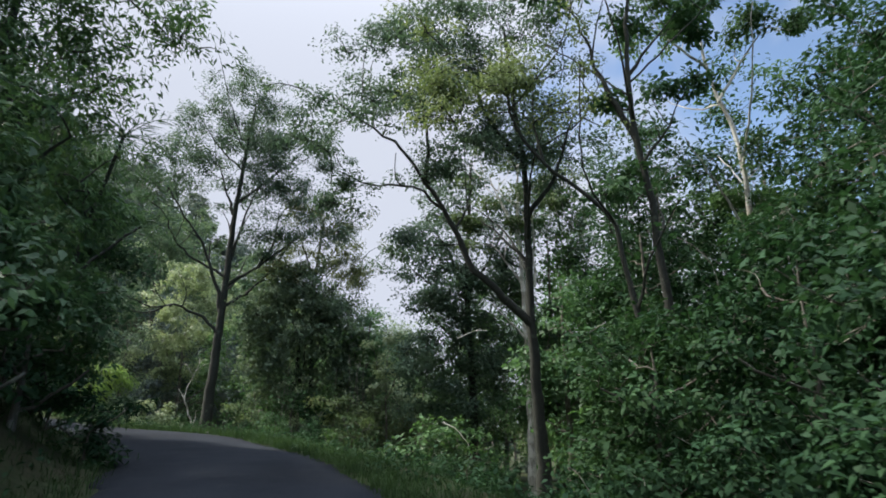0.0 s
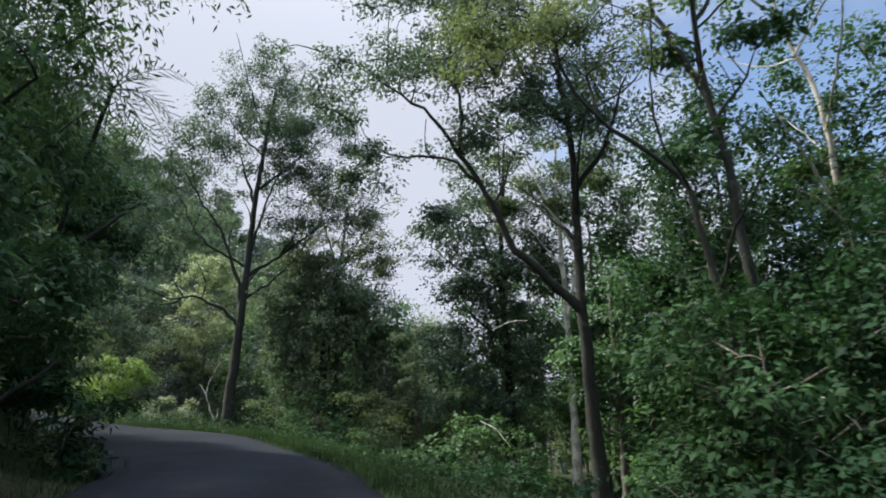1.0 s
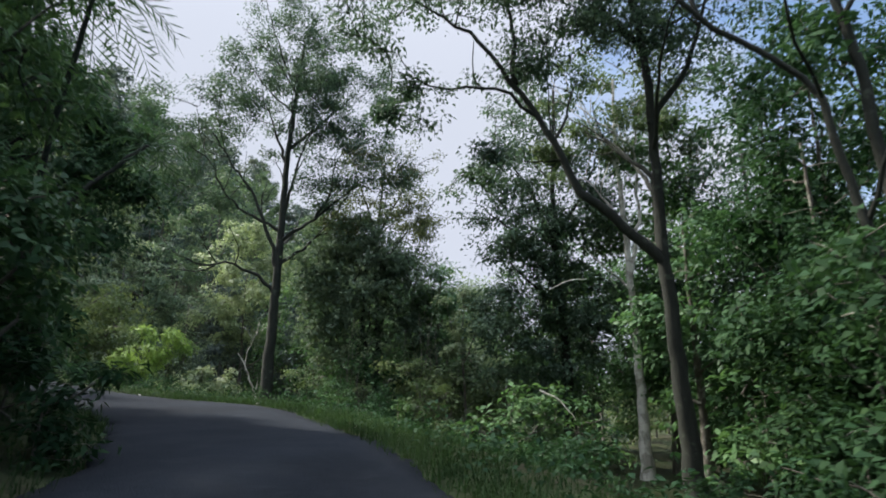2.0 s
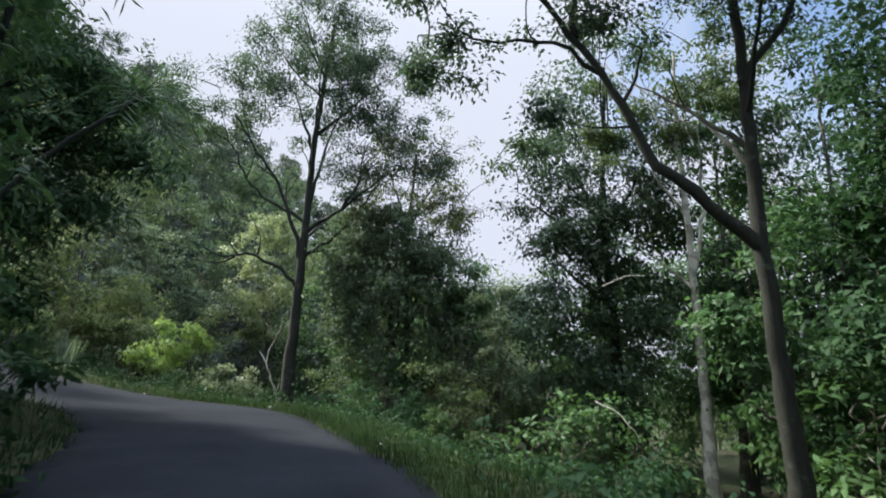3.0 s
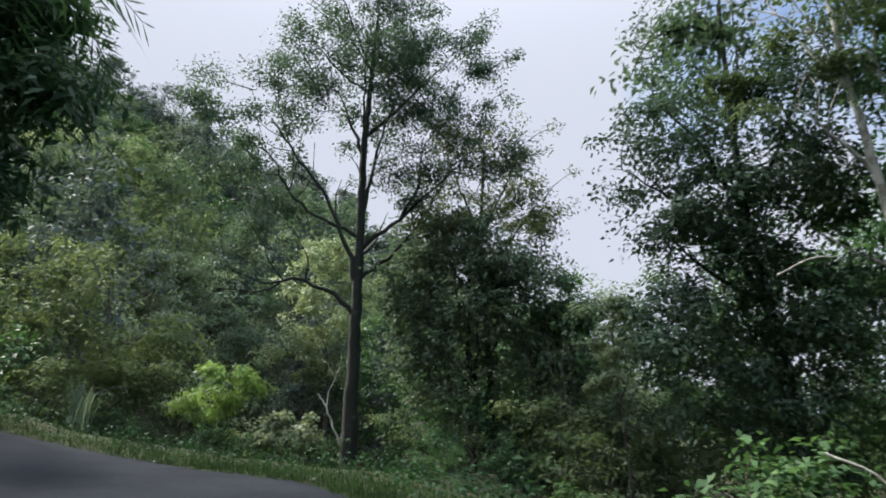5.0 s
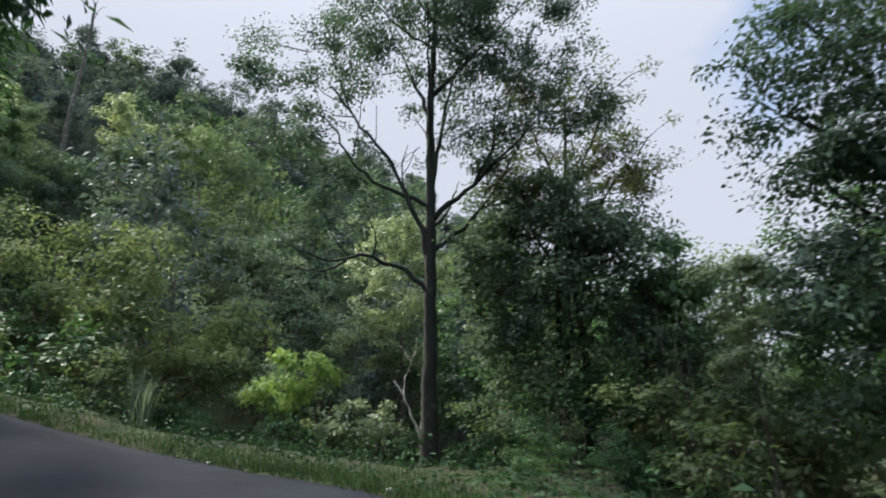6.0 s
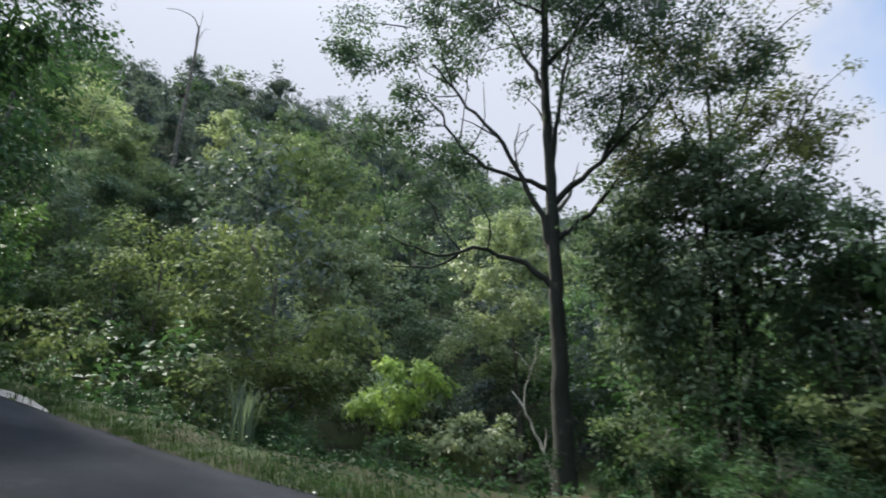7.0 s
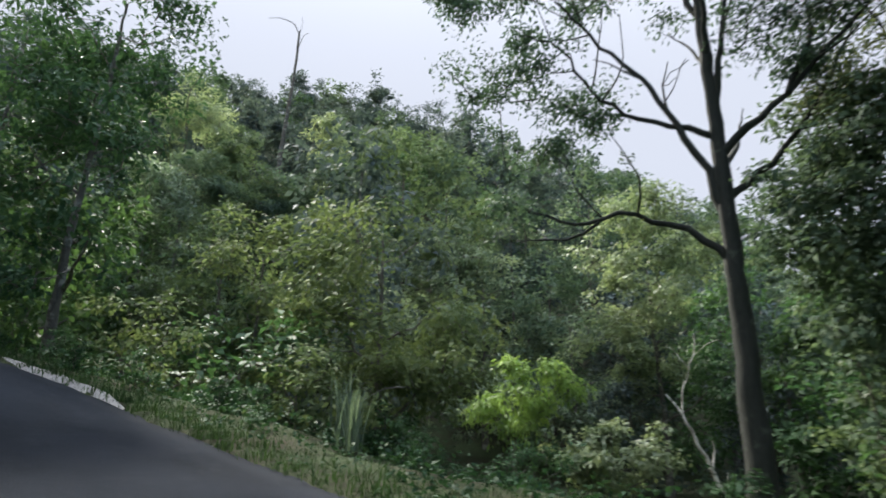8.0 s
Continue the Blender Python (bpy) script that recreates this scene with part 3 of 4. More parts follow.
def twin_stem_tree():
    b = foot(5.7, 14.2)
    limbs = [
        ([(5.8, 14.2, b[2] - 0.3), (5.7, 14.2, 3.2), (5.55, 14.2, 5.9), (5.5, 14.2, 7.6), (5.3, 14.3, 9.6), (5.3, 14.3, 12.0), (5.6, 14.2, 15.0)], 0.17, 0.04),
        ([(5.35, 14.3, 9.3), (4.9, 14.4, 10.5), (4.4, 14.6, 12.2), (3.8, 14.7, 14.6)], 0.1, 0.02),
        ([(5.4, 14.2, 8.6), (6.1, 14.1, 9.6), (6.7, 14.0, 10.6)], 0.05, 0.012),
        ([(5.3, 14.3, 11.4), (6.2, 14.2, 12.6), (7.0, 14.0, 13.6)], 0.06, 0.012),
    ]
    lobes = [(5.4, 14.3, 14.8, 1.8, 1.6, 1.5, 40), (3.6, 14.7, 14.6, 1.4, 1.3, 1.2, 26), (6.9, 14.0, 13.2, 1.2, 1.0, 0.9, 16), (6.8, 14.0, 10.3, 0.9, 0.8, 0.7, 10), (5.2, 14.3, 10.8, 0.9, 0.8, 0.8, 8),
             (4.6, 14.4, 8.1, 0.9, 0.8, 0.8, 9)]
    tree("twin_stem_tree", b, "dark tree whose trunk parts into two steep stems", rel_limbs(b, limbs), rel_lobes(b, lobes), BARK_DARK, LEAF_DARK, 0.2, 46, 0.75, 15, side=3)
    b = foot(4.7, 12.9)
    limbs = [
        ([(4.8, 12.9, b[2] - 0.3), (4.6, 13.0, 3.0), (4.3, 13.1, 5.3), (4.15, 13.1, 6.4), (3.6, 13.2, 7.2), (2.6, 13.4, 8.2), (1.9, 13.4, 9.3), (1.6, 13.4, 11.0)], 0.12, 0.03),
        ([(2.6, 13.4, 8.2), (2.4, 13.6, 9.4), (2.6, 13.7, 11.0)], 0.05, 0.012),
    ]
    lobes = [(1.5, 13.4, 11.4, 2.2, 1.7, 1.7, 46), (2.8, 13.6, 10.4, 1.5, 1.3, 1.3, 26), (0.6, 13.4, 9.8, 1.3, 1.0, 0.9, 18)]
    tree("leaning_tree", b, "crooked dark tree bending over towards the road", rel_limbs(b, limbs), rel_lobes(b, lobes), BARK_DARK, LEAF_OLIVE, 0.12, 60, 0.7, 16, bunch=4, side=2)


def dense_trees():
    rng = np.random.default_rng(21)
    b = foot(1.6, 28.4)
    limbs = rel_limbs(b, [
        ([(1.6, 28.4, b[2] - 0.3), (1.5, 28.4, 5.0), (1.3, 28.4, 9.0), (1.6, 28.4, 15.5)], 0.26, 0.05),
        ([(1.5, 28.4, 6.0), (0.2, 28.2, 8.2), (-1.6, 28.0, 9.8)], 0.12, 0.02),
        ([(1.4, 28.4, 8.0), (0.4, 28.2, 10.6), (-0.8, 28.1, 12.4)], 0.1, 0.02),
        ([(1.4, 28.4, 8.6), (2.8, 28.6, 11.0), (3.6, 28.7, 13.2)], 0.1, 0.02),
    ])
    lobes = rel_lobes(b, [(-1.0, 28.0, 10.6, 2.1, 1.8, 1.5, 64), (-0.9, 28.0, 8.0, 1.5, 1.5, 0.8, 26), (0.6, 28.3, 13.4, 2.2, 2.0, 1.9, 46), (1.4, 28.3, 15.8, 2.0, 1.8, 1.4, 36), (3.2, 28.6, 12.2, 2.2, 2.0, 2.4, 76), (2.0, 27.6, 10.2, 1.6, 1.4, 2.0, 44), (1.2, 28.2, 5.2, 2.6, 2.2, 2.6, 110), (2.4, 28.3, 8.8, 2.2, 1.8, 1.6, 60), (0.2, 28.0, 8.6, 1.6, 1.6, 1.4, 40), (-0.7, 27.7, 4.6, 1.5, 1.6, 2.8, 80), (1.2, 27.2, 4.2, 1.5, 0.9, 2.8, 70)])
    tree("broadleaf_tree", b, "dense dark green tree with foliage down to the ground", limbs, lobes, BARK_DARK, LEAF_GREY, 0.18, 48, 0.95, 22, bunch=4, side=3)
    b = foot(-7.9, 33.2)
    limbs = rel_limbs(b, [
        ([(-7.9, 33.2, b[2] - 0.3), (-8.0, 33.2, 3.6), (-7.9, 33.2, 6.5), (-7.8, 33.2, 9.6)], 0.2, 0.05),
        ([(-7.9, 33.2, 4.2), (-9.0, 33.0, 6.0), (-10.0, 32.9, 7.8)], 0.09, 0.02),
        ([(-7.9, 33.2, 4.6), (-6.8, 33.2, 6.0), (-5.9, 33.2, 7.2)], 0.09, 0.02),
        ([(-7.9, 33.2, 3.8), (-7.4, 32.4, 5.6), (-7.2, 31.8, 7.2)], 0.08, 0.02),
    ])
    lobes = rel_lobes(b, [(-8.2, 33.1, 7.6, 2.9, 2.3, 3.7, 205), (-6.1, 33.3, 6.8, 1.9, 1.8, 3.2, 150), (-4.9, 34.2, 5.8, 1.5, 1.5, 2.6, 70), (-7.9, 32.8, 9.4, 1.9, 1.5, 1.9, 70), (-9.4, 32.9, 5.4, 1.7, 1.6, 2.4, 60), (-9.2, 33.0, 9.4, 1.7, 1.6, 1.8, 50), (-6.6, 33.0, 9.4, 1.7, 1.6, 1.7, 44), (-10.0, 33.2, 8.6, 1.5, 1.5, 2.5, 95), (-4.0, 33.7, 3.8, 1.5, 1.5, 2.2, 60)])
    tree("broadleaf_tree", b, "rounded dense dark green tree standing behind the roadside tree", limbs, lobes, BARK_DARK, LEAF_FAR, 0.2, 40, 0.9, 23, bunch=4)
    b = foot(-7.4, 34.0)
    limbs = rel_limbs(b, [
        ([(-7.4, 34.0, b[2] - 0.3), (-7.3, 34.0, 5.0), (-7.5, 33.9, 9.0), (-7.2, 33.9, 14.5)], 0.17, 0.04),
        ([(-7.4, 34.0, 7.0), (-8.6, 33.6, 9.2), (-9.4, 33.4, 11.2)], 0.08, 0.02), ([(-7.5, 33.9, 8.2), (-6.2, 33.6, 10.0), (-5.2, 33.4, 11.4)], 0.08, 0.02),
        ([(-7.4, 33.9, 10.0), (-8.2, 33.6, 12.6), (-8.8, 33.4, 14.4)], 0.07, 0.02), ([(-7.4, 33.9, 10.6), (-6.4, 33.7, 12.4), (-5.8, 33.5, 13.6)], 0.06, 0.02)])
    lobes = rel_lobes(b, [(-7.2, 33.6, 13.0, 2.6, 2.0, 2.2, 84), (-5.4, 33.4, 11.0, 1.5, 1.5, 1.7, 40), (-9.2, 33.4, 11.4, 1.6, 1.4, 1.6, 34), (-8.4, 33.4, 15.0, 1.6, 1.4, 1.2, 26)])
    tree("broadleaf_tree", b, "olive-brown leafy tree crowding behind the roadside tree", limbs, lobes, BARK_DARK, LEAF_RUSSET, 0.14, 62, 0.75, 26, bunch=4, side=2)
    b = foot(-17.8, 41.0)
    tree("broadleaf_tree", b, "yellowish pale-leaved tree behind the roadside tree", auto_limbs(9.5, 2.4, rng, 0.14, 6, (0, 0), 0.3),
         rel_lobes(b, [(-17.9, 41.0, 10.6, 2.9, 2.4, 3.5, 170), (-18.9, 40.6, 6.6, 2.1, 1.9, 2.0, 76)]), BARK_GREY, LEAF_YELLOW, 0.19, 62, 0.75, 24)
    for k, (x, y, h, r, leaf, tone) in enumerate((
            (-21.2, 29.2, 8.6, 3.1, LEAF_OLIVE, "rounded olive-green"), (-27.8, 29.0, 9.5, 3.0, LEAF_OLIVE, "bushy light green"), (-23.0, 43.4, 9.0, 2.6, LEAF_PALE, "soft grey-green"),
            (-27.0, 22.4, 15.6, 2.7, LEAF_SHADED, "tall dark green"), (5.3, 27.8, 13.0, 2.5, LEAF_DARK, "dense dark green"), (-31.0, 20.6, 16.0, 3.4, LEAF_SHADED, "tall dark green"), (-33.0, 30.0, 12.0, 3.4, LEAF_OLIVE, "light olive"),
            (4.7, 22.4, 7.6, 1.3, LEAF_DARK, "narrow dark green"), (-2.6, 37.4, 7.0, 2.4, LEAF_PALE, "light green"), (-4.9, 37.4, 8.0, 2.3, LEAF_DARK, "dense dark green"), (-27.0, 41.6, 10.0, 2.8, LEAF_PALE, "soft pale green"), (-28.4, 35.4, 9.0, 2.9, LEAF_PALE, "pale green"),
            (1.8, 36.0, 10.0, 3.0, LEAF_MID, "dense green"), (6.4, 30.5, 11.0, 3.0, LEAF_DARK, "dense dark green"), (8.4, 26.4, 16.0, 3.0, LEAF_GREY, "tall grey-green"),
            (13.5, 22.5, 16.0, 3.3, LEAF_MID, "tall green"), (-10.5, 40.5, 8.0, 2.8, LEAF_MID, "green"), (-5.8, 42.0, 7.0, 2.6, LEAF_FAR, "low green"), (-15.0, 45.0, 9.0, 3.0, LEAF_DARK, "dark green"),
            # (13.4, 8.0), (12.0, 2.6), (10.5, -4.5): unseen, added to cut light and close the wood
            (12.8, 13.2, 14.0, 3.0, LEAF_DEEP_SHADE, "tall dark green"), (16.5, 18.0, 15.0, 3.4, LEAF_DEEP_SHADE, "tall dark green"), (13.4, 8.0, 14.0, 3.2, LEAF_DEEP_SHADE, "tall dark green"), (11.0, 31.5, 12.0, 3.4, LEAF_DARK, "dark green"), (-1.2, 41.5, 7.4, 2.6, LEAF_MID, "green"), (4.2, 40.0, 10.0, 3.0, LEAF_DARK, "dense dark green"), (9.0, 37.5, 11.0, 3.2, LEAF_MID, "dense green"), (14.5, 33.0, 12.0, 3.4, LEAF_DARK, "dense dark green"), (12.0, 2.6, 14.0, 3.2, LEAF_DEEP_SHADE, "tall dark green"), (10.5, -4.5, 13.0, 3.4, LEAF_DARK, "tall dark green"), (8.6, 21.6, 12.5, 2.8, LEAF_DEEP_SHADE, "dense dark green"), (6.9, 19.2, 9.0, 1.9, LEAF_DEEP_SHADE, "dense dark green"), (11.4, 20.6, 12.5, 2.8, LEAF_DEEP_SHADE, "dense dark green"))):
        b = foot(x, y)
        h += max(0.0, 1.5 - b[2])
        lobes = [(0, 0, h * 0.62, r, r * 0.9, h * 0.38, int(95 * r * min(h, 14) / 30)), (r * 0.3, -r * 0.4, h * 0.3, r * 0.9, r * 0.8, h * 0.25, int(55 * r * min(h, 12) / 30)), (-r * 0.5, r * 0.1, h * 0.45, r * 0.8, r * 0.8, h * 0.3, int(45 * r * min(h, 12) / 30))]
        tree("broadleaf_tree", b, tone + " tree in the thicket beyond the bend", auto_limbs(h * 0.85, r * 0.8, rng, 0.16, 7, (0, 0), 0.2), lobes, BARK_GREY, leaf, 0.225, 42, 1.05, 30 + k)


def hill_front():
    rng = np.random.default_rng(35)
    for k, (x, y, zt, r, leaf, tone) in enumerate((
            (-47.6, 33.2, 28.6, 3.8, LEAF_YELLOW, "broad yellow-green"), (-47.4, 45.6, 31.0, 2.4, LEAF_YELLOW, "slender yellow-green"), (-37.0, 45.0, 25.4, 5.2, LEAF_DOME, "great domed light green"),
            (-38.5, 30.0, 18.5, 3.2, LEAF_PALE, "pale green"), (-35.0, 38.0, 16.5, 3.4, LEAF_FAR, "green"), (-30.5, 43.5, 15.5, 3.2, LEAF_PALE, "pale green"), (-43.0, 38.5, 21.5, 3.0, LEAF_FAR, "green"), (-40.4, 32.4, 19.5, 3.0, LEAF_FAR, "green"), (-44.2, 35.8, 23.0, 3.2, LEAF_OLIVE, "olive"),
            (-51.0, 38.6, 28.5, 3.0, LEAF_FAR, "green"), (-52.0, 44.0, 31.5, 3.2, LEAF_HAZE, "haze-blue"), (-43.5, 43.0, 24.5, 2.6, LEAF_FAR, "green"), (-30.5, 51.0, 21.5, 3.4, LEAF_HAZE, "haze-blue"))):
        b = foot(x, y)
        h = zt - b[2]
        lobes = [(0, 0, h * 0.6, r, r * 0.9, h * 0.36, int(30 * r)), (r * 0.25, -r * 0.3, h * 0.84, r * 0.55, r * 0.55, h * 0.14, int(9 * r)), (-r * 0.3, r * 0.2, h * 0.3, r * 0.9, r * 0.8, h * 0.24, int(15 * r))]
        tree("forest_tree", b, tone + " tree standing out on the wooded hillside", auto_limbs(h * 0.85, r * 0.8, rng, 0.18, 6, (0, 0), 0.25), lobes, BARK_GREY, leaf, 0.24, 62, 1.0, 300 + k, bunch=3, group="hillside forest", trunk_sides=6)


def ridge_trees():
    """Tall trees standing up out of the skyline, haze painted bluish into the leaves."""
    rng = np.random.default_rng(37)
    for k, (x, y, zt, r) in enumerate(((-85.7, 67.2, 65.0, 3.4), (-92.1, 79.0, 66.6, 3.2), (-81.6, 79.5, 66.6, 3.6), (-77.9, 89.4, 66.1, 4.0), (-70.9, 93.0, 59.0, 3.8), (-64.4, 95.5, 53.7, 3.8),
                                       (-57.5, 97.6, 50.0, 3.4), (-56.1, 105.4, 52.8, 3.6), (-49.4, 108.7, 48.7, 3.4), (-72.5, 77.7, 56.6, 3.8), (-86.9, 57.1, 58.6, 4.0), (-77.0, 66.0, 54.0, 3.8), (-68.0, 84.0, 52.0, 3.8), (-60.0, 86.0, 46.5, 3.8))):
        b = foot(x, y)
        h = max(9.0, zt - b[2])
        r *= 1.4
        lobes = [(0, 0, h - 5.6, r, r, 5.0, 96), (r * 0.2, -r * 0.2, h - 1.8, r * 0.5, r * 0.5, 1.8, 20), (-r * 0.2, 0, h - 11.0, r * 0.95, r * 0.95, 4.2, 60)]
        tree("ridge_tree", b, "tall dark haze-blue tree on the skyline of the hill", auto_limbs(h * 0.9, r * 0.7, rng, 0.22, 5, (0, 0), 0.5), lobes, BARK_GREY, LEAF_HAZE, 0.4, 30, 1.15, 330 + k, group="hillside forest", trunk_sides=5, bunch=2, flat=0.75, twig=0)


def sun_patch():
    """Sun patch modelled as a pale strip along the far bend's outer edge."""
    rng = np.random.default_rng(191)
    pick = np.where((LINE[:, 0] < -18.2) & (LINE[:, 0] > -22.0) & (LINE[:, 1] > 15))[0]
    rows = len(pick)
    u = np.linspace(0, 1, 8)
    along = np.linspace(0, 1, rows)
    wide = 0.6 * np.sin(np.pi * np.clip(along * 1.02, 0, 1)) ** 0.6 + rng.normal(0, 0.07, rows)
    off = W_RIGHT[pick][:, None] - 0.12 + np.maximum(wide, 0.02)[:, None] * u[None, :]
    xy = LINE[pick, None, :2] + L_RIGHT[pick][:, None, :] * off[:, :, None]
    z = np.maximum(ground_at(xy[:, :, 0].ravel(), xy[:, :, 1].ravel()).reshape(rows, 8), LINE[pick, 2][:, None] - 0.03) + 0.05 * np.sin(np.pi * u)[None, :] + rng.normal(0, 0.012, (rows, 8)) + 0.015
    i, j = np.meshgrid(np.arange(rows - 1), np.arange(7), indexing="ij")
    a = (i * 8 + j).ravel()
    ob = new("gravel", mesh_of("gravel", np.dstack([xy, z]).reshape(-1, 3), np.stack([a, a + 1, a + 9, a + 8], -1), SUN_TONE, True))
    tagged(ob, "pale strip painted as sunlight at the outer edge of the road", "gravel", kind="stuff")


def bank_trees():
    rng = np.random.default_rng(41)
    # the tree at (-16.4, 15.4) is unseen, added to shade the road
    for k, (x, y, h, r) in enumerate(((-8.6, 9.6, 11.5, 2.9), (-8.3, 4.6, 12.5, 3.0), (-9.0, -1.0, 12.0, 3.2), (-13.4, 14.4, 13.0, 2.8), (-16.4, 15.4, 13.0, 2.8), (-12.5, 10.2, 13.0, 3.0))):
        b = foot(x, y)
        lobes = [(0.4, 0, h * 0.66, r, r * 0.9, h * 0.36, 150), (0.5, 0.1, h * 0.3, r * 0.75, r * 0.9, h * 0.26, 110), (1.4, 0.3, h * 0.55, r * 0.6, r * 0.6, h * 0.25, 50)]
        tree("bank_tree", b, "dark leafy tree crowding the bank inside the bend", auto_limbs(h * 0.9, r * 0.8, rng, 0.17, 8, (0.3, 0), 0.2), lobes, BARK_DARK, LEAF_SHADED, 0.17, 56, 0.85, 50 + k, slim=0.34, droop=0.5)


def overhanging_trees():
    """Two trees on the inner bank whose boughs reach out over the road."""
    for k, (x, y, limbs, lobes) in enumerate((
            (-11.2, 13.6,
             [([(0, 0, -0.3), (0.1, 0.2, 2.0), (0.2, 0.5, 4.0), (-0.2, 0.5, 6.6)], 0.16, 0.04), ([(0.1, 0.2, 1.6), (1.2, 1.0, 2.6), (2.2, 1.9, 3.2)], 0.08, 0.02),
              ([(0.2, 0.4, 3.0), (0.9, 1.1, 4.4), (1.3, 1.5, 5.2)], 0.07, 0.02)],
             [(0.8, 1.1, 3.5, 1.6, 1.5, 2.6, 120), (2.1, 1.9, 2.9, 0.9, 0.9, 1.7, 66), (0.3, 0.3, 1.4, 1.3, 1.2, 1.2, 50), (-0.5, 0.5, 6.2, 1.3, 1.3, 1.2, 40)]),
            (-16.2, 14.4,
             [([(0, 0, -0.3), (0.3, 0.6, 3.0), (0.8, 1.5, 6.0), (1.0, 2.2, 9.5)], 0.19, 0.05), ([(0.5, 1.0, 4.0), (1.2, 2.2, 4.9), (1.5, 3.4, 5.2)], 0.08, 0.02), ([(0.8, 1.6, 6.4), (1.4, 2.8, 7.6), (1.7, 3.8, 8.2)], 0.08, 0.02)],
             [(1.2, 2.6, 5.6, 1.5, 1.5, 2.4, 100), (1.5, 3.2, 3.4, 1.0, 1.0, 0.9, 40), (0.6, 1.2, 8.4, 1.5, 1.5, 1.6, 50)]))):
        b = foot(x, y)
        tree("bank_tree", b, "dark leafy tree on the bank with boughs reaching over the road", limbs, lobes, BARK_DARK, LEAF_SHADED, 0.17, 60, 0.75, 250 + k, slim=0.34, droop=0.5, side=2)


def roadside_bushes():
    rng = np.random.default_rng(61)
    b = foot(-21.0, 35.3)
    top = tree("young_tree", b, "bright yellow-green young tree on a thin stem", [
        ([(0, 0, -0.2), (0.1, 0, 1.2), (0.35, 0.1, 2.6), (0.5, 0.2, 3.9)], 0.07, 0.02), ([(0.2, 0.05, 1.8), (-0.4, -0.2, 2.6), (-0.8, -0.3, 3.1)], 0.03, 0.01), ([(0.3, 0.1, 2.2), (1.0, 0.3, 2.9), (1.6, 0.5, 3.2)], 0.03, 0.01)],
        [(0.0, 0, 3.2, 1.35, 1.1, 0.95, 60), (0.9, 0.4, 3.8, 1.1, 0.9, 0.9, 44), (0.6, 0.2, 4.6, 0.6, 0.6, 0.5, 14), (2.0, 0.8, 3.2, 0.6, 0.5, 0.8, 14)], BARK_GREY, LEAF_LIME, 0.25, 22, 0.6, 62, slim=0.3, droop=0.75, flat=0.9)
    b = foot(-17.6, 35.9)
    tree("bush", b, "pale-leaved bush next to the bright young tree", auto_limbs(2.0, 1.4, rng, 0.05, 7, (0, 0), 0.1),
         [(-0.2, 0, 1.4, 1.5, 1.3, 1.1, 80), (0.9, 0.2, 1.7, 1.1, 0.9, 0.9, 40)], BARK_GREY, LEAF_YELLOW, 0.19, 46, 0.5, 63, category="bush", flat=0.85)


def pale_young_tree():
    b = foot(-2.6, 29.4)
    # the crown's sunlit look is put into its pale leaf colour
    tree("young_tree", b, "slim young tree with pale leaves in the gap of the thicket", [
        ([(0, 0, -0.2), (0.05, 0, 2.0), (-0.05, 0.1, 4.0), (0.0, 0.1, 6.3)], 0.06, 0.02), ([(0, 0, 3.6), (0.5, -0.2, 4.7), (0.7, -0.3, 5.6)], 0.03, 0.01), ([(0, 0, 4.0), (-0.5, 0.1, 5.0), (-0.7, 0.1, 5.8)], 0.03, 0.01)],
        [(0.0, 0, 5.7, 1.05, 0.85, 0.95, 50), (0.2, -0.2, 4.2, 0.8, 0.7, 0.8, 22)], BARK_GREY, LEAF_YELLOW, 0.17, 40, 0.4, 64, slim=0.45, droop=0.5)


def near_thicket():
    rng = np.random.default_rng(65)
    for k, (x, y, h, r, leaf) in enumerate(((3.7, 10.3, 3.1, 1.5, LEAF_DEEP_SHADE), (5.5, 8.7, 4.6, 1.7, LEAF_DEEP_SHADE), (7.9, 8.4, 8.4, 2.0, LEAF_DEEP_SHADE), (6.7, 11.2, 5.0, 1.8, LEAF_DEEP_SHADE),
                                            (9.4, 11.6, 9.4, 2.0, LEAF_DEEP_SHADE), (5.4, 5.4, 3.4, 1.6, LEAF_DEEP_SHADE), (8.2, 4.6, 9.0, 2.0, LEAF_DEEP_SHADE), (10.8, 8.8, 10.5, 2.2, LEAF_DEEP_SHADE),
                                            (-5.5, 6.6, 2.7, 1.2, LEAF_SHADED), (-6.6, 9.5, 2.6, 1.2, LEAF_SHADED), (-5.2, 3.6, 3.0, 1.3, LEAF_SHADED), (-5.0, 0.8, 3.0, 1.3, LEAF_SHADED), (-6.9, 7.6, 4.0, 1.5, LEAF_SHADED), (4.7, 13.9, 3.9, 1.3, LEAF_DEEP_SHADE), (6.7, 15.6, 5.4, 1.6, LEAF_DEEP_SHADE), (8.6, 14.2, 6.6, 1.6, LEAF_DEEP_SHADE))):
        b = foot(x, y)
        h += 0.8 * max(0.0, 1.2 - b[2])
        c = int(22 * r * min(h, 6) + 8 * r * max(0, h - 6))
        lobes = [(0, 0, h * 0.6, r, r, h * 0.4, c), (-r * 0.3, 0.2, h * 0.28, r * 0.95, r, h * 0.26, c // 2)]
        tree("tall_bush", b, "tall dense green bush crowding the roadside", auto_limbs(h * 0.85, r * 0.8, rng, 0.07, 7, (0, 0), 0.1), lobes, BARK_GREY, leaf, 0.145, 28, 0.55, 140 + k, category="bush", group="roadside thicket", trunk_sides=8, twig=0.02)


near_thicket()
main_tree()
forked_tree()
pale_trees()
twin_stem_tree()
dense_trees()
hill_front()
ridge_trees()
sun_patch()
bank_trees()
overhanging_trees()
roadside_bushes()
pale_young_tree()


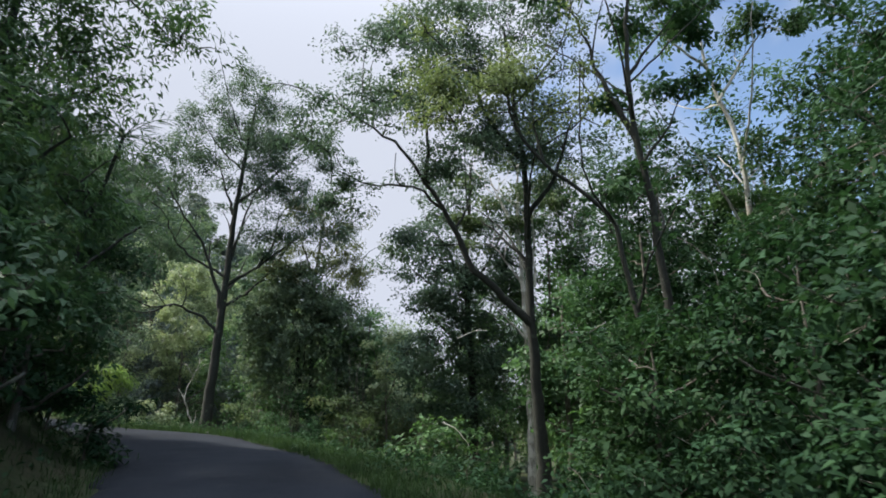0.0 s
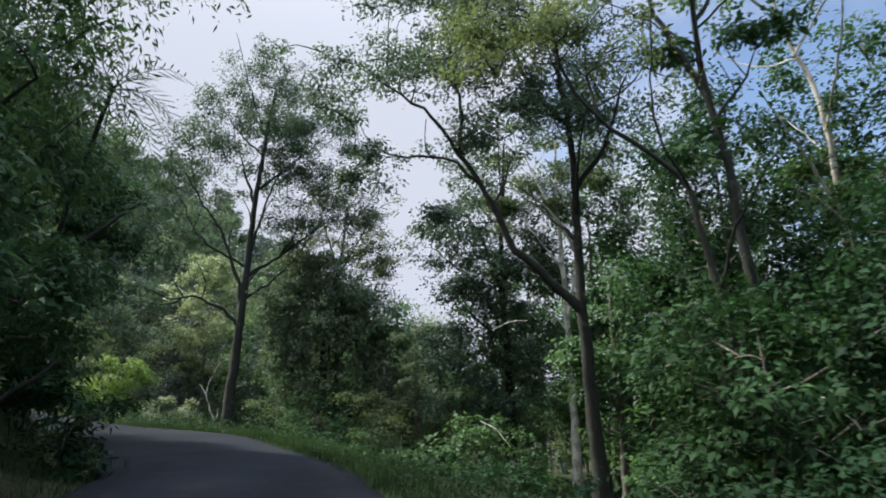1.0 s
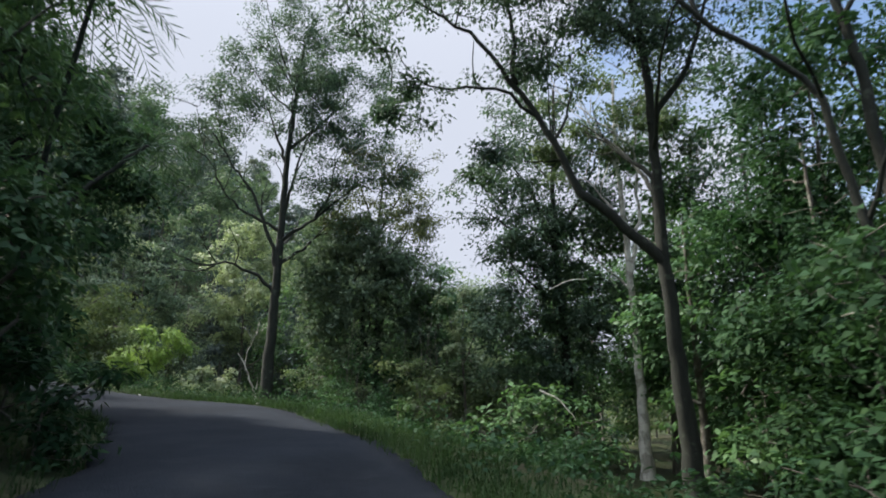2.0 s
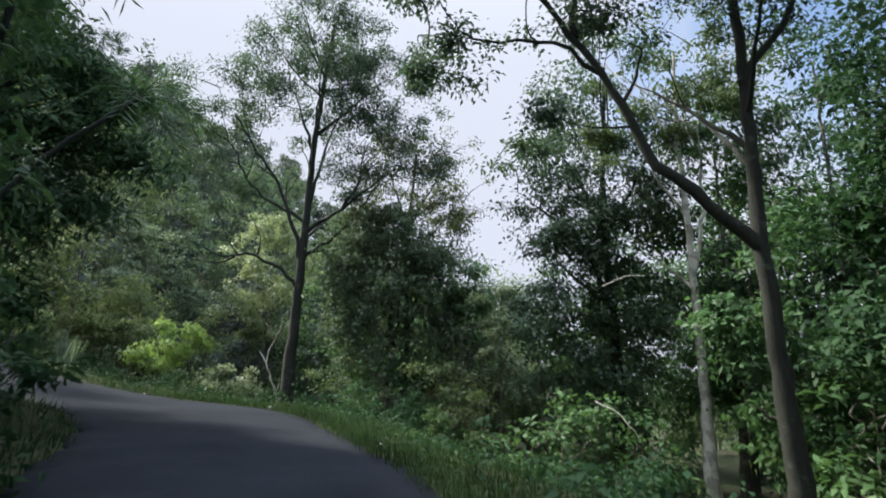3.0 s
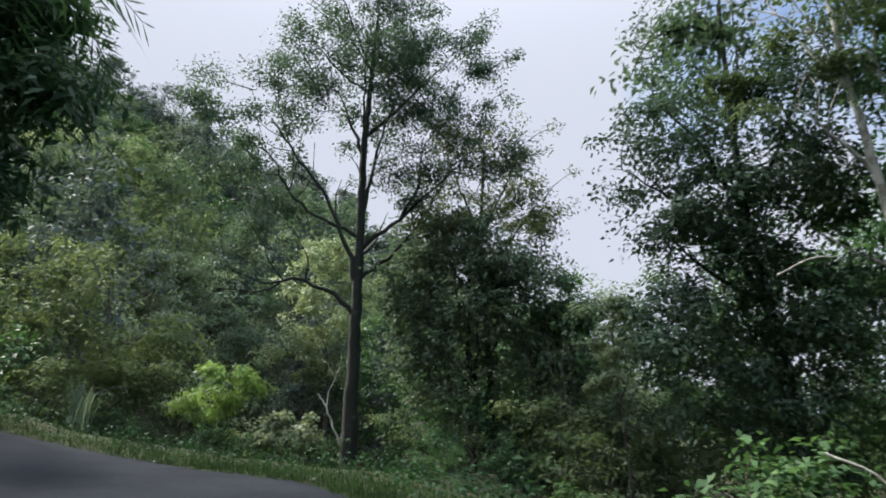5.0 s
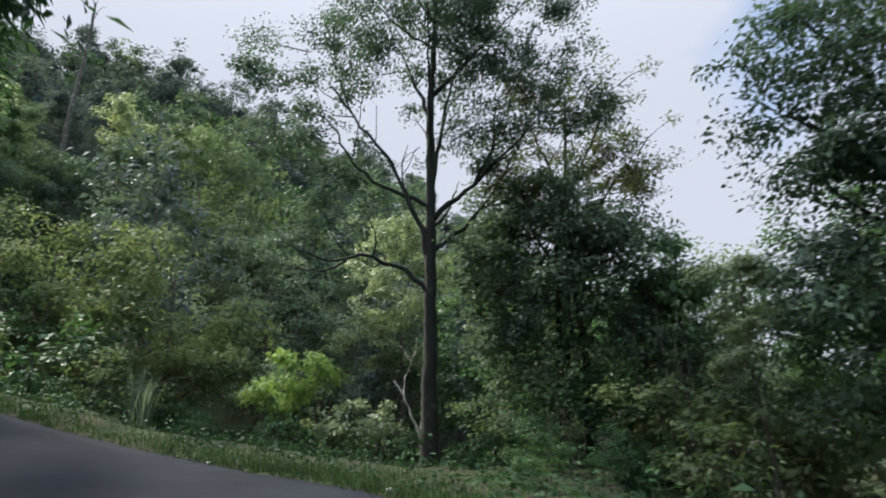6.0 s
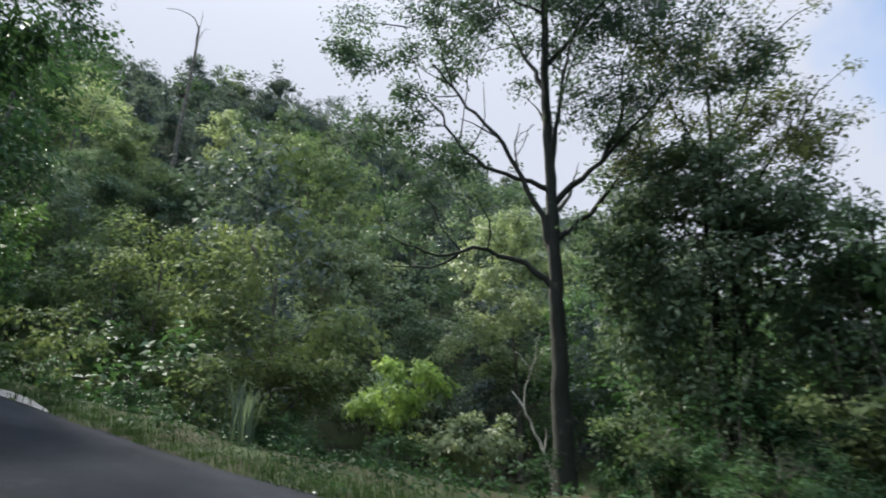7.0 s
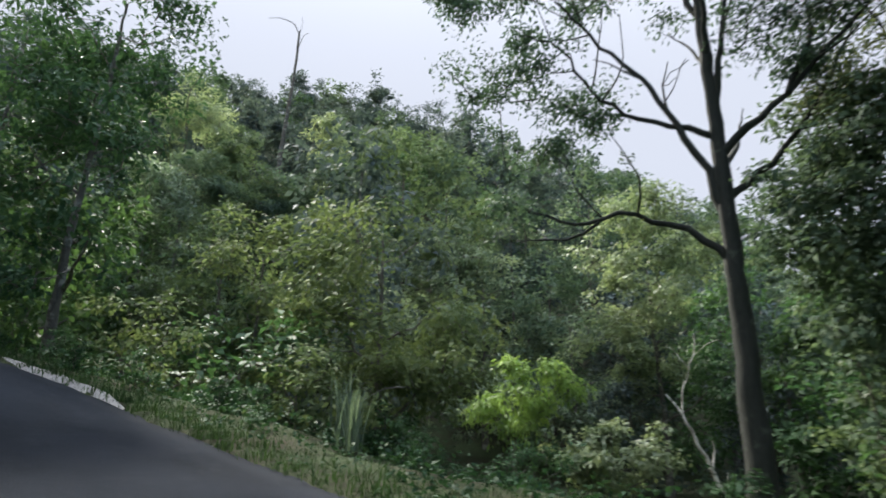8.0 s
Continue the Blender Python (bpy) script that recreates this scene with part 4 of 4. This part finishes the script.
# ---- undergrowth, built once and copied ----
def shrub_kinds():
    rng = np.random.default_rng(71)
    kinds = []
    for k, (leaf, size, slim, tone) in enumerate(((LEAF_DARK, 0.17, 0.5, "dark green shrub with waxy leaves"), (LEAF_MID, 0.16, 0.45, "green leafy shrub"),
                                                  (LEAF_OLIVE, 0.15, 0.5, "olive-green shrub with thin stems"), (LEAF_DEEP_SHADE, 0.22, 0.34, "dark long-leaved shrub"), (LEAF_MID, 0.2, 0.6, "broad-leaved green shrub"))):
        lobes = [(0, 0, 1.15, 1.0, 1.0, 0.85, 32), (0.5, 0.3, 0.6, 0.8, 0.8, 0.5, 14), (-0.5, -0.2, 1.6, 0.6, 0.6, 0.6, 10)]
        kinds.append(tree("shrub", (0, 0, -500), tone + " in the roadside undergrowth", auto_limbs(1.7, 0.8, rng, 0.035, 4, (0, 0), 0.08), lobes, BARK_GREY, leaf, size * 0.94, 17, 0.5, 72 + k, category="shrub", group="undergrowth shrubs", slim=slim, trunk_sides=5, twig=0.018))
    return kinds


def place(kind, x, y, s, turn, wide=1.0, sink=0.05):
    return copy_thing(kind, Matrix.LocRotScale((x, y, gz(x, y) - sink), Euler((0, 0, turn)), (s * wide, s * wide, s)))


def drop_kind(kinds):
    for ob in kinds:
        for o in (*ob.children_recursive, ob):
            bpy.data.objects.remove(o)


def undergrowth():
    rng = np.random.default_rng(81)
    kinds = shrub_kinds()
    spots = []
    # tall shrubs close to the outer side of the road
    # olive shrubs (kind 2) by the dense trees make up for missing light
    for x, y, s, k in ((3.0, 12.4, 0.8, 3), (0.9, 21.0, 1.0, 3), (1.4, 23.0, 1.3, 0), (5.6, 20.4, 1.7, 0), (7.2, 18.2, 1.8, 3), (-0.6, 23.8, 1.3, 0), (-3.4, 27.2, 1.2, 2),
                       (-5.2, 30.2, 1.3, 2), (-3.2, 31.4, 1.7, 2), (-1.4, 30.6, 1.8, 2), (6.6, 23.5, 1.9, 0), (9.5, 21.0, 1.9, 1), (-12.0, 37.0, 1.4, 3), (-10.0, 35.2, 1.6, 0),
                       (-22.8, 26.6, 1.5, 0), (-15.6, 29.2, 0.7, 1), (-24.0, 23.8, 1.4, 2), (-25.0, 27.0, 1.8, 0), (-28.5, 24.8, 1.8, 1), (-19.6, 25.4, 0.9, 2),
                       (-9.2, 29.8, 1.0, 2), (-7.4, 11.6, 0.8, 0), (-8.6, 13.2, 0.8, 3), (-9.8, 14.6, 0.7, 0), (-6.0, 10.6, 0.7, 3), (-8.2, 11.4, 1.2, 0)):
        spots.append((x, y, s, k))
    low = np.random.default_rng(83)
    for u in np.linspace(0, 1, 30):
        x, y = -18.5 + 17.5 * u, 27.6 - 1.5 * u + 2.6 * math.sin(3.1 * u)
        if -16.0 < x < -11.4:
            continue
        spots.append((x + low.normal(0, 0.4), y + low.normal(0, 0.9), low.uniform(0.3, 0.55), int(low.choice((0, 3, 3)))))
    lit = np.array(((-21.0, 35.3), (-17.6, 35.9), (-14.6, 35.6)))
    eye = np.array((-6.5, 16.0))
    while len(spots) < 180:
        k = rng.integers(60, len(LINE) - 25)
        far = HALF + 1.3 + 15 * rng.random() ** 1.3
        sgn = 1 if rng.random() < 0.78 else -1
        x, y = LINE[k, :2] + L_RIGHT[k] * far * sgn
        if np.min(np.hypot(LINE[:, 0] - x, LINE[:, 1] - y)) < HALF + 1.0 or y < -2:
            continue
        if np.hypot(x + 12, y - 31.4) < 1.2 or 23 < y < 31.4 and abs(x + 10.5 + (y - 28.0) * 0.45) < 1.5 or np.hypot(x + 14, y - 34.0) < 2.6 or np.hypot(x + 21, y - 35) < 2.5 or np.hypot(x + 17.6, y - 35.9) < 2:
            continue
        if any(abs(np.cross(c - eye, np.array((x, y)) - eye)) / np.linalg.norm(c - eye) < 2.2 and np.hypot(x - eye[0], y - eye[1]) < 25 for c in lit):
            continue
        if np.hypot(x + 13.4, y - 22.0) < 2.2 or np.hypot(x + 15.9, y - 23.8) < 1.7:
            continue
        if 15 < y < 26 and abs(x + 0.6 - (y - 3.0) * 0.192) < 1.7:
            continue
        s = (0.16 + 0.085 * (far - HALF)) * rng.uniform(0.7, 1.3)
        if sgn < 0:
            s = (0.4 + 0.2 * (far - HALF)) * rng.uniform(0.8, 1.2)
            s = min(s, 1.7)
        kind = int(rng.integers(0, 5))
        # right of the road every shrub takes the darkest kind, as painted shade
        spots.append((x, y, min(s, 1.5), 3 if x > -1 and y < 23 else kind))
    for x, y, s, k in spots:
        place(kinds[k], x, y, s, rng.uniform(0, 6.28), rng.uniform(0.9, 1.25))
    drop_kind(kinds)


def hill_trees():
    rng = np.random.default_rng(91)
    near, far = [], []
    for k, (h, r, leaf, tone) in enumerate(((10.0, 2.7, LEAF_HAZE, "rounded haze-blue forest tree"), (12.5, 2.6, LEAF_FAR, "tall forest tree"), (8.0, 2.9, LEAF_OLIVE, "light green forest tree"),
                                            (13.5, 2.4, LEAF_HAZE, "slender haze-blue forest tree"), (8.5, 3.1, LEAF_PALE, "broad pale green forest tree"), (9.0, 2.8, LEAF_MID, "green forest tree"))):
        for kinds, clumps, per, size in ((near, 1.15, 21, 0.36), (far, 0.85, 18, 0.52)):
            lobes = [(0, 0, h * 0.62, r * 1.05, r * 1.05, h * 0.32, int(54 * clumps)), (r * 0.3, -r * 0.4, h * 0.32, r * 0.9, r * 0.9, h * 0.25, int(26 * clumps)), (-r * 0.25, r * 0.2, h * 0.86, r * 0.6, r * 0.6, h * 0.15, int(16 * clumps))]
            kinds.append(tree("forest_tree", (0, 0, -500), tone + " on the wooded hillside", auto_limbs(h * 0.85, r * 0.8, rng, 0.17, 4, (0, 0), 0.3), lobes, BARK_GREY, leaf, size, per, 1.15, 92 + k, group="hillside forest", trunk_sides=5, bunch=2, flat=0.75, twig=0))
    spots = []
    tries = 0
    while len(spots) < 230 and tries < 12000:
        tries += 1
        x, y = rng.uniform(-100, 34), rng.uniform(-10, 110)
        up = -0.9 * (x + 8.2) + 0.44 * (y - 17.6)
        d = np.min(np.hypot(LINE[:, 0] - x, LINE[:, 1] - y))
        az = math.degrees(math.atan2(-(x + 6), y - 10))
        hilly = up > 21 and d > 7 and x < -16
        if not (hilly or y > 40 and -32 < x and y < 66):
            continue
        if az < -42 or az > 88 or y < 12 and x > -40:
            continue
        if 26 < np.hypot(x + 8.2, y - 17.6) < 56 and 42 < math.degrees(math.atan2(-(x + 8.2), y - 17.6)) < 68:
            continue
        if abs((x + 8.2) * 0.514 + (y - 17.6) * 0.857) < 3.0 and 46 < -(x + 8.2) * 0.857 + (y - 17.6) * 0.514 < 66:
            continue
        if any((x - a) ** 2 + (y - b) ** 2 < (15 if up < 50 else 19) for a, b in spots):
            continue
        spots.append((x, y))
    tries = 0
    while tries < 34:
        tries += 1
        spots.append((rng.uniform(13, 48), rng.uniform(26, 66)))
    tries = 0
    while tries < 40:
        tries += 1
        y = rng.uniform(66, 125)
        spots.append((-4 - (y - 10) * math.tan(radians(rng.uniform(-3, 16))), y))
    for x, y in spots:
        up = -0.9 * (x + 8.2) + 0.44 * (y - 17.6)
        s = rng.uniform(0.8, 1.2) if up > 21 else rng.uniform(0.5, 0.75)
        kinds = near if np.hypot(x + 6, y - 15) < 52 else far
        k = (0, 3, 1, 0, 3, 5)[int(rng.integers(0, 6))] if up > 46 else int(rng.integers(0, 6))
        place(kinds[k], x, y, s, rng.uniform(0, 6.28), rng.uniform(0.9, 1.15), 0.3)
    drop_kind(near + far)


def verge_grass():
    rng = np.random.default_rng(101)
    n = 56000
    k = rng.integers(70, len(LINE) - 20, n)
    side = np.where(rng.random(n) < 0.72, 1.0, -1.0)
    off = (np.where(side > 0, W_RIGHT[k], W_LEFT[k]) - 0.1 + rng.gamma(1.3, 0.5, n)) * side
    p = LINE[k, :2] + L_RIGHT[k] * off[:, None] + rng.normal(0, 0.25, (n, 2))
    near = np.array([np.argmin((LINE[:, 0] - a) ** 2 + (LINE[:, 1] - b) ** 2) for a, b in p])
    across = ((p - LINE[near, :2]) * L_RIGHT[near]).sum(1)
    keep = np.where(across > 0, across > W_RIGHT[near] - 0.18, -across > W_LEFT[near] - 0.18)
    p = p[keep]
    n = len(p)
    z = ground_at(p[:, 0], p[:, 1]) - 0.02
    at = np.column_stack([p, z])
    ln = rng.gamma(4, 0.042, n)
    az = rng.uniform(0, 6.28, n)
    bend = rng.uniform(0.3, 1.1, n)
    out = np.stack([np.cos(az), np.sin(az), np.zeros(n)], -1)
    wid = np.stack([-np.sin(az), np.cos(az), np.zeros(n)], -1) * rng.uniform(0.004, 0.010, n)[:, None]
    up = np.array((0, 0, 1.0))
    mid = at + up * (ln * 0.6)[:, None] + out * (ln * bend * 0.3)[:, None]
    tip = at + up * (ln * (1 - 0.3 * bend))[:, None] + out * (ln * bend)[:, None]
    v = np.stack([at - wid, at + wid, mid + wid * 0.8, mid - wid * 0.8, mid - wid * 0.8, mid + wid * 0.8, tip + wid * 0.1, tip - wid * 0.1], 1).reshape(-1, 3)
    q = np.arange(8 * n).reshape(-1, 4)
    ob = new("grass", mesh_of("grass", v, q, GRASS))
    tagged(ob, "rough green grass along both edges of the road", "grass", kind="stuff")


def dead_wood():
    rng = np.random.default_rng(111)
    b = foot(-48.2, 41.2)
    top = thing("dead_tree", b, "bare grey dead tree standing above the hillside forest", "dead tree")
    h = 38.3 - b[2]
    for k, (pts, r0, r1) in enumerate((
            ([(0, 0, -0.3), (0.2, 0, h * 0.4), (0.6, 0.2, h * 0.75), (0.75, 0.2, h)], 0.27, 0.09), ([(0.72, 0.2, h * 0.97), (0.2, 0.0, h + 1.0), (-1.0, -0.8, h + 1.9), (-2.0, -1.4, h + 2.0)], 0.06, 0.025),
            ([(0.7, 0.2, h * 0.9), (1.2, 0.4, h * 0.97), (1.6, 0.6, h * 0.98)], 0.04, 0.015), ([(0.75, 0.2, h * 0.97), (0.9, 0.3, h + 1.0), (0.8, 0.3, h + 1.7)], 0.035, 0.012))):
        v, q = tube(curve_points(pts, 0.5, 0.02, rng), r0, r1, 8, rng)
        part("trunk" if k == 0 else "limb", v, q, BARK_GREY, top, smooth=True)
    b = foot(-14.2, 35.8)
    top = thing("dead_sapling", b, "bleached leaning dead sapling beside the roadside tree", "dead sapling")
    for k, (pts, r0, r1) in enumerate((([(0.1, 0, -0.2), (0.02, 0, 0.6), (-0.16, -0.05, 1.3), (-0.5, -0.15, 2.2), (-0.78, -0.2, 2.9), (-1.2, -0.3, 3.5)], 0.085, 0.028), ([(-0.2, 0, 1.4), (-0.12, 0.1, 1.9), (-0.16, 0.1, 2.2)], 0.035, 0.014),
                                       ([(-0.02, 0, 0.7), (0.15, 0, 1.0), (0.2, 0, 1.35)], 0.024, 0.01), ([(-0.78, -0.2, 2.9), (-0.7, -0.1, 3.7), (-0.35, 0.0, 4.6), (-0.3, 0.1, 5.3)], 0.03, 0.012),
                                       ([(-0.5, 0.0, 4.2), (-0.9, 0.0, 4.8), (-1.2, 0.1, 5.0)], 0.018, 0.008), ([(-0.35, 0.0, 4.6), (0.1, 0.0, 4.9), (0.4, 0.1, 5.0)], 0.016, 0.008))):
        v, q = tube(curve_points(pts, 0.2, 0.014, rng), r0, r1, 7, rng)
        part("stem" if k == 0 else "limb", v, q, BARK_PALE, top, smooth=True)
    for x, y, z0, x2, y2, z2 in ((0.7, 24.3, 5.6, 2.0, 24.6, 6.0), (0.1, 21.4, 2.2, 1.0, 21.0, 1.4)):
        b = (x, y, z0)
        top = thing("dead_branch", b, "pale dead branch caught in the undergrowth", "branch")
        e = np.array((x2 - x, y2 - y, z2 - z0))
        v, q = tube(curve_points([(0, 0, 0), tuple(e * 0.5 + np.array((0.05, 0, 0.12))), tuple(e)], 0.15, 0.008, rng), 0.028, 0.01, 6, rng)
        part("stem", v, q, BARK_PALE, top, smooth=True)


def big_leaved_tree():
    b = foot(-4.3, 33.3)
    limbs = [([(0, 0, -0.3), (0.1, 0, 2.5), (0.2, 0, 5.0), (0.3, 0, 7.0)], 0.09, 0.03), ([(0.15, 0, 4.0), (-0.5, 0, 5.2), (-0.8, 0, 6.4)], 0.04, 0.012), ([(0.2, 0, 4.6), (0.9, 0, 5.6), (1.3, 0, 6.6)], 0.04, 0.012)]
    tree("big_leaved_tree", b, "slim young tree with large drooping dark leaves", limbs, [(0.2, 0, 6.2, 1.2, 1.1, 1.3, 40), (-0.4, 0, 4.2, 0.9, 0.9, 0.9, 16)], BARK_GREY, LEAF_DARK, 0.42, 12, 0.55, 121, slim=0.4, droop=0.7)


def saplings():
    rng = np.random.default_rng(131)
    for k in range(34):
        x, y = rng.uniform(-11.0, -2.5), rng.uniform(30.6, 34.5)
        b = foot(x, y)
        h = rng.uniform(3.2, 5.2)
        top = thing("sapling", b, "thin straight sapling in the shade of the thicket", "sapling", "saplings under the trees")
        line = curve_points([(0, 0, -0.1), (rng.normal(0, 0.1), rng.normal(0, 0.1), h * 0.5), (rng.normal(0, 0.25), rng.normal(0, 0.25), h)], 0.4, 0.01, rng)
        v, q = tube(line, rng.uniform(0.025, 0.05), 0.012, 6, rng)
        part("stem", v, q, BARK_GREY, top, smooth=True)
        c = line[rng.integers(len(line) // 5, len(line), 15)] + rng.normal(0, 0.28, (15, 3))
        # pale leaves on two of three paint in the lit specks beneath the crowns
        foliage(top, c, rng, LEAF_MID if k % 3 == 0 else LEAF_PALE, 0.16, 12, 0.35, 0.45, 0.4, 0.7)


def tall_grass():
    rng = np.random.default_rng(151)
    for x, y, h in ((-17.5, 25.3, 1.35), (-18.1, 25.6, 1.6), (-17.2, 25.0, 1.25)):
        b = foot(x, y)
        top = thing("grass_tuft", b, "tuft of tall silvery grass on the verge", "grass", "tall grass on the verge")
        blades = []
        for k in range(26):
            a, ln, out = rng.uniform(0, 6.28), h * rng.uniform(0.6, 1.1), rng.uniform(0.05, 0.4)
            d = np.array((math.cos(a), math.sin(a), 0))
            n = np.array((-d[1], d[0], 0)) * 0.028
            st = np.array((rng.normal(0, 0.12), rng.normal(0, 0.12), 0))
            pts = [st + d * out * u * u * ln + np.array((0, 0, ln * (u - 0.35 * u * u * out))) for u in (0, 0.35, 0.7, 1.0)]
            for i in range(3):
                w0, w1 = 1 - 0.3 * i, 0.7 - 0.3 * i
                blades.append((np.array((pts[i] - n * w0, pts[i] + n * w0, pts[i + 1] + n * w1, pts[i + 1] - n * w1)), np.array(((0, 1, 2, 3),))))
        v, q = joined(blades)
        tagged(part("foliage", v, q, REED, top), kind="stuff")


def pebbles():
    rng = np.random.default_rng(161)
    for x, y, r in ((-11.0, 21.55, 0.06), (-10.2, 21.3, 0.05), (-7.9, 21.0, 0.05), (-12.4, 22.4, 0.045), (-6.2, 19.6, 0.045), (-3.6, 15.4, 0.05), (-5.4, 11.3, 0.07)):
        bm = bmesh.new()
        bmesh.ops.create_icosphere(bm, subdivisions=2, radius=r)
        for v in bm.verts:
            v.co *= 1 + 0.25 * noise.noise(v.co * 14 + Vector((x, y, 0)))
            v.co.z *= 0.65
        me = bpy.data.meshes.new("pebble")
        bm.to_mesh(me)
        bm.free()
        me.materials.append(STONE)
        ob = new("pebble", me)
        ob.location = (x, y, gz(x, y) + r * 0.4)
        tagged(ob, "small pale stone lying at the road edge", "stone", "stones along the road edge")


def palm(x, y, tip, reach, count, label, seed):
    """A thin leaning palm stem with arching feather fronds."""
    rng = np.random.default_rng(seed)
    b = foot(x, y)
    top = thing("palm", b, label, "palm")
    h = tip[2] - b[2]
    tipx, tipy = tip[0] - b[0], tip[1] - b[1]
    v, q = tube(curve_points([(0, 0, -0.2), (tipx * 0.2, tipy * 0.2, h * 0.4), (tipx * 0.6, tipy * 0.6, h * 0.75), (tipx, tipy, h)], 0.4, 0.01, rng), 0.06, 0.035, 8, rng)
    part("trunk", v, q, BARK_DARK, top, smooth=True)
    for k in range(count):
        a = k * 2.399
        rise = 0.9 - 1.1 * k / count
        d = np.array((math.cos(a), math.sin(a), 0))
        ln = reach * rng.uniform(0.8, 1.15)
        pts = [np.array((tipx, tipy, h)) + d * ln * u * (1 - 0.15 * u) + np.array((0, 0, ln * (rise * u - 0.75 * u * u))) for u in (0, 0.25, 0.5, 0.75, 1.0)]
        line = curve_points([tuple(p) for p in pts], 0.12)
        pieces = [tube(line, 0.014, 0.004, 4)]
        tan = np.gradient(line, axis=0)
        tan /= np.linalg.norm(tan, axis=1)[:, None]
        for i in range(2, len(line)):
            u = i / (len(line) - 1)
            for sgn in (-1, 1):
                out = np.cross(tan[i], (0, 0, 1.0)) * sgn
                out = out / (np.linalg.norm(out) + 1e-6) + tan[i] * 0.75 + np.array((0, 0, -0.15 + rng.normal(0, 0.1)))
                out /= np.linalg.norm(out)
                w = tan[i] * 0.02
                L = 0.34 * reach * (1 - 0.55 * abs(u - 0.45)) * rng.uniform(0.85, 1.1)
                p = line[i]
                pieces.append((np.array((p - w * 0.5, p + out * L * 0.5 - w, p + out * L, p + out * L * 0.5 + w)), np.array(((0, 1, 2, 3),))))
        v, q = joined(pieces)
        part("frond", v, q, LEAF_SHADED, top)


palm(-8.0, 12.0, (-6.6, 11.0, 7.6), 1.48, 15, "slender dark palm with arching feathery fronds among the bank trees", 181)
palm(-9.6, 13.2, (-7.9, 14.6, 6.9), 1.3, 13, "dark palm with drooping fronds leaning out over the road", 182)
dead_wood()
big_leaved_tree()
saplings()
tall_grass()
pebbles()


def ground_cover():
    rng = np.random.default_rng(171)
    n = 2600
    k = rng.integers(75, len(LINE) - 22, n)
    side = np.where(rng.random(n) < 0.8, 1.0, -1.0)
    off = np.where(side > 0, W_RIGHT[k], W_LEFT[k]) + 0.35 + rng.gamma(1.7, 2.2, n)
    p = LINE[k, :2] + L_RIGHT[k] * (off * side)[:, None] + rng.normal(0, 0.3, (n, 2))
    near = np.array([np.argmin((LINE[:, 0] - a) ** 2 + (LINE[:, 1] - b) ** 2) for a, b in p])
    across = ((p - LINE[near, :2]) * L_RIGHT[near]).sum(1)
    p = p[np.where(across > 0, across > W_RIGHT[near] + 0.25, -across > W_LEFT[near] + 0.25)]
    p = p[(np.abs(p[:, 0] + 10.5 + (p[:, 1] - 28.0) * 0.45) > 1.2) | (p[:, 1] < 24) | (p[:, 1] > 33)]
    c = np.column_stack([p, ground_at(p[:, 0], p[:, 1])])
    cnt = rng.integers(8, 20, len(c))
    idx = np.repeat(np.arange(len(c)), cnt)
    wide, tall = rng.uniform(0.12, 0.42, len(c)), rng.gamma(3.0, 0.09, len(c))
    o = rng.normal(0, 1, (len(idx), 3))
    o[:, 2] = np.abs(o[:, 2])
    o /= np.linalg.norm(o, axis=1)[:, None]
    at = c[idx] + o * np.stack([wide[idx], wide[idx], tall[idx] * 1.2], -1)
    v, q = leaf_quads(at, 0.11, rng, 0.5, 0.1, 0.6, o)
    ob = new("weeds", mesh_of("weeds", v, q, LEAF_DEEP_SHADE))
    tagged(ob, "low weeds and seedlings covering the forest floor", "weeds", kind="stuff")


ground_cover()
undergrowth()
hill_trees()
verge_grass()
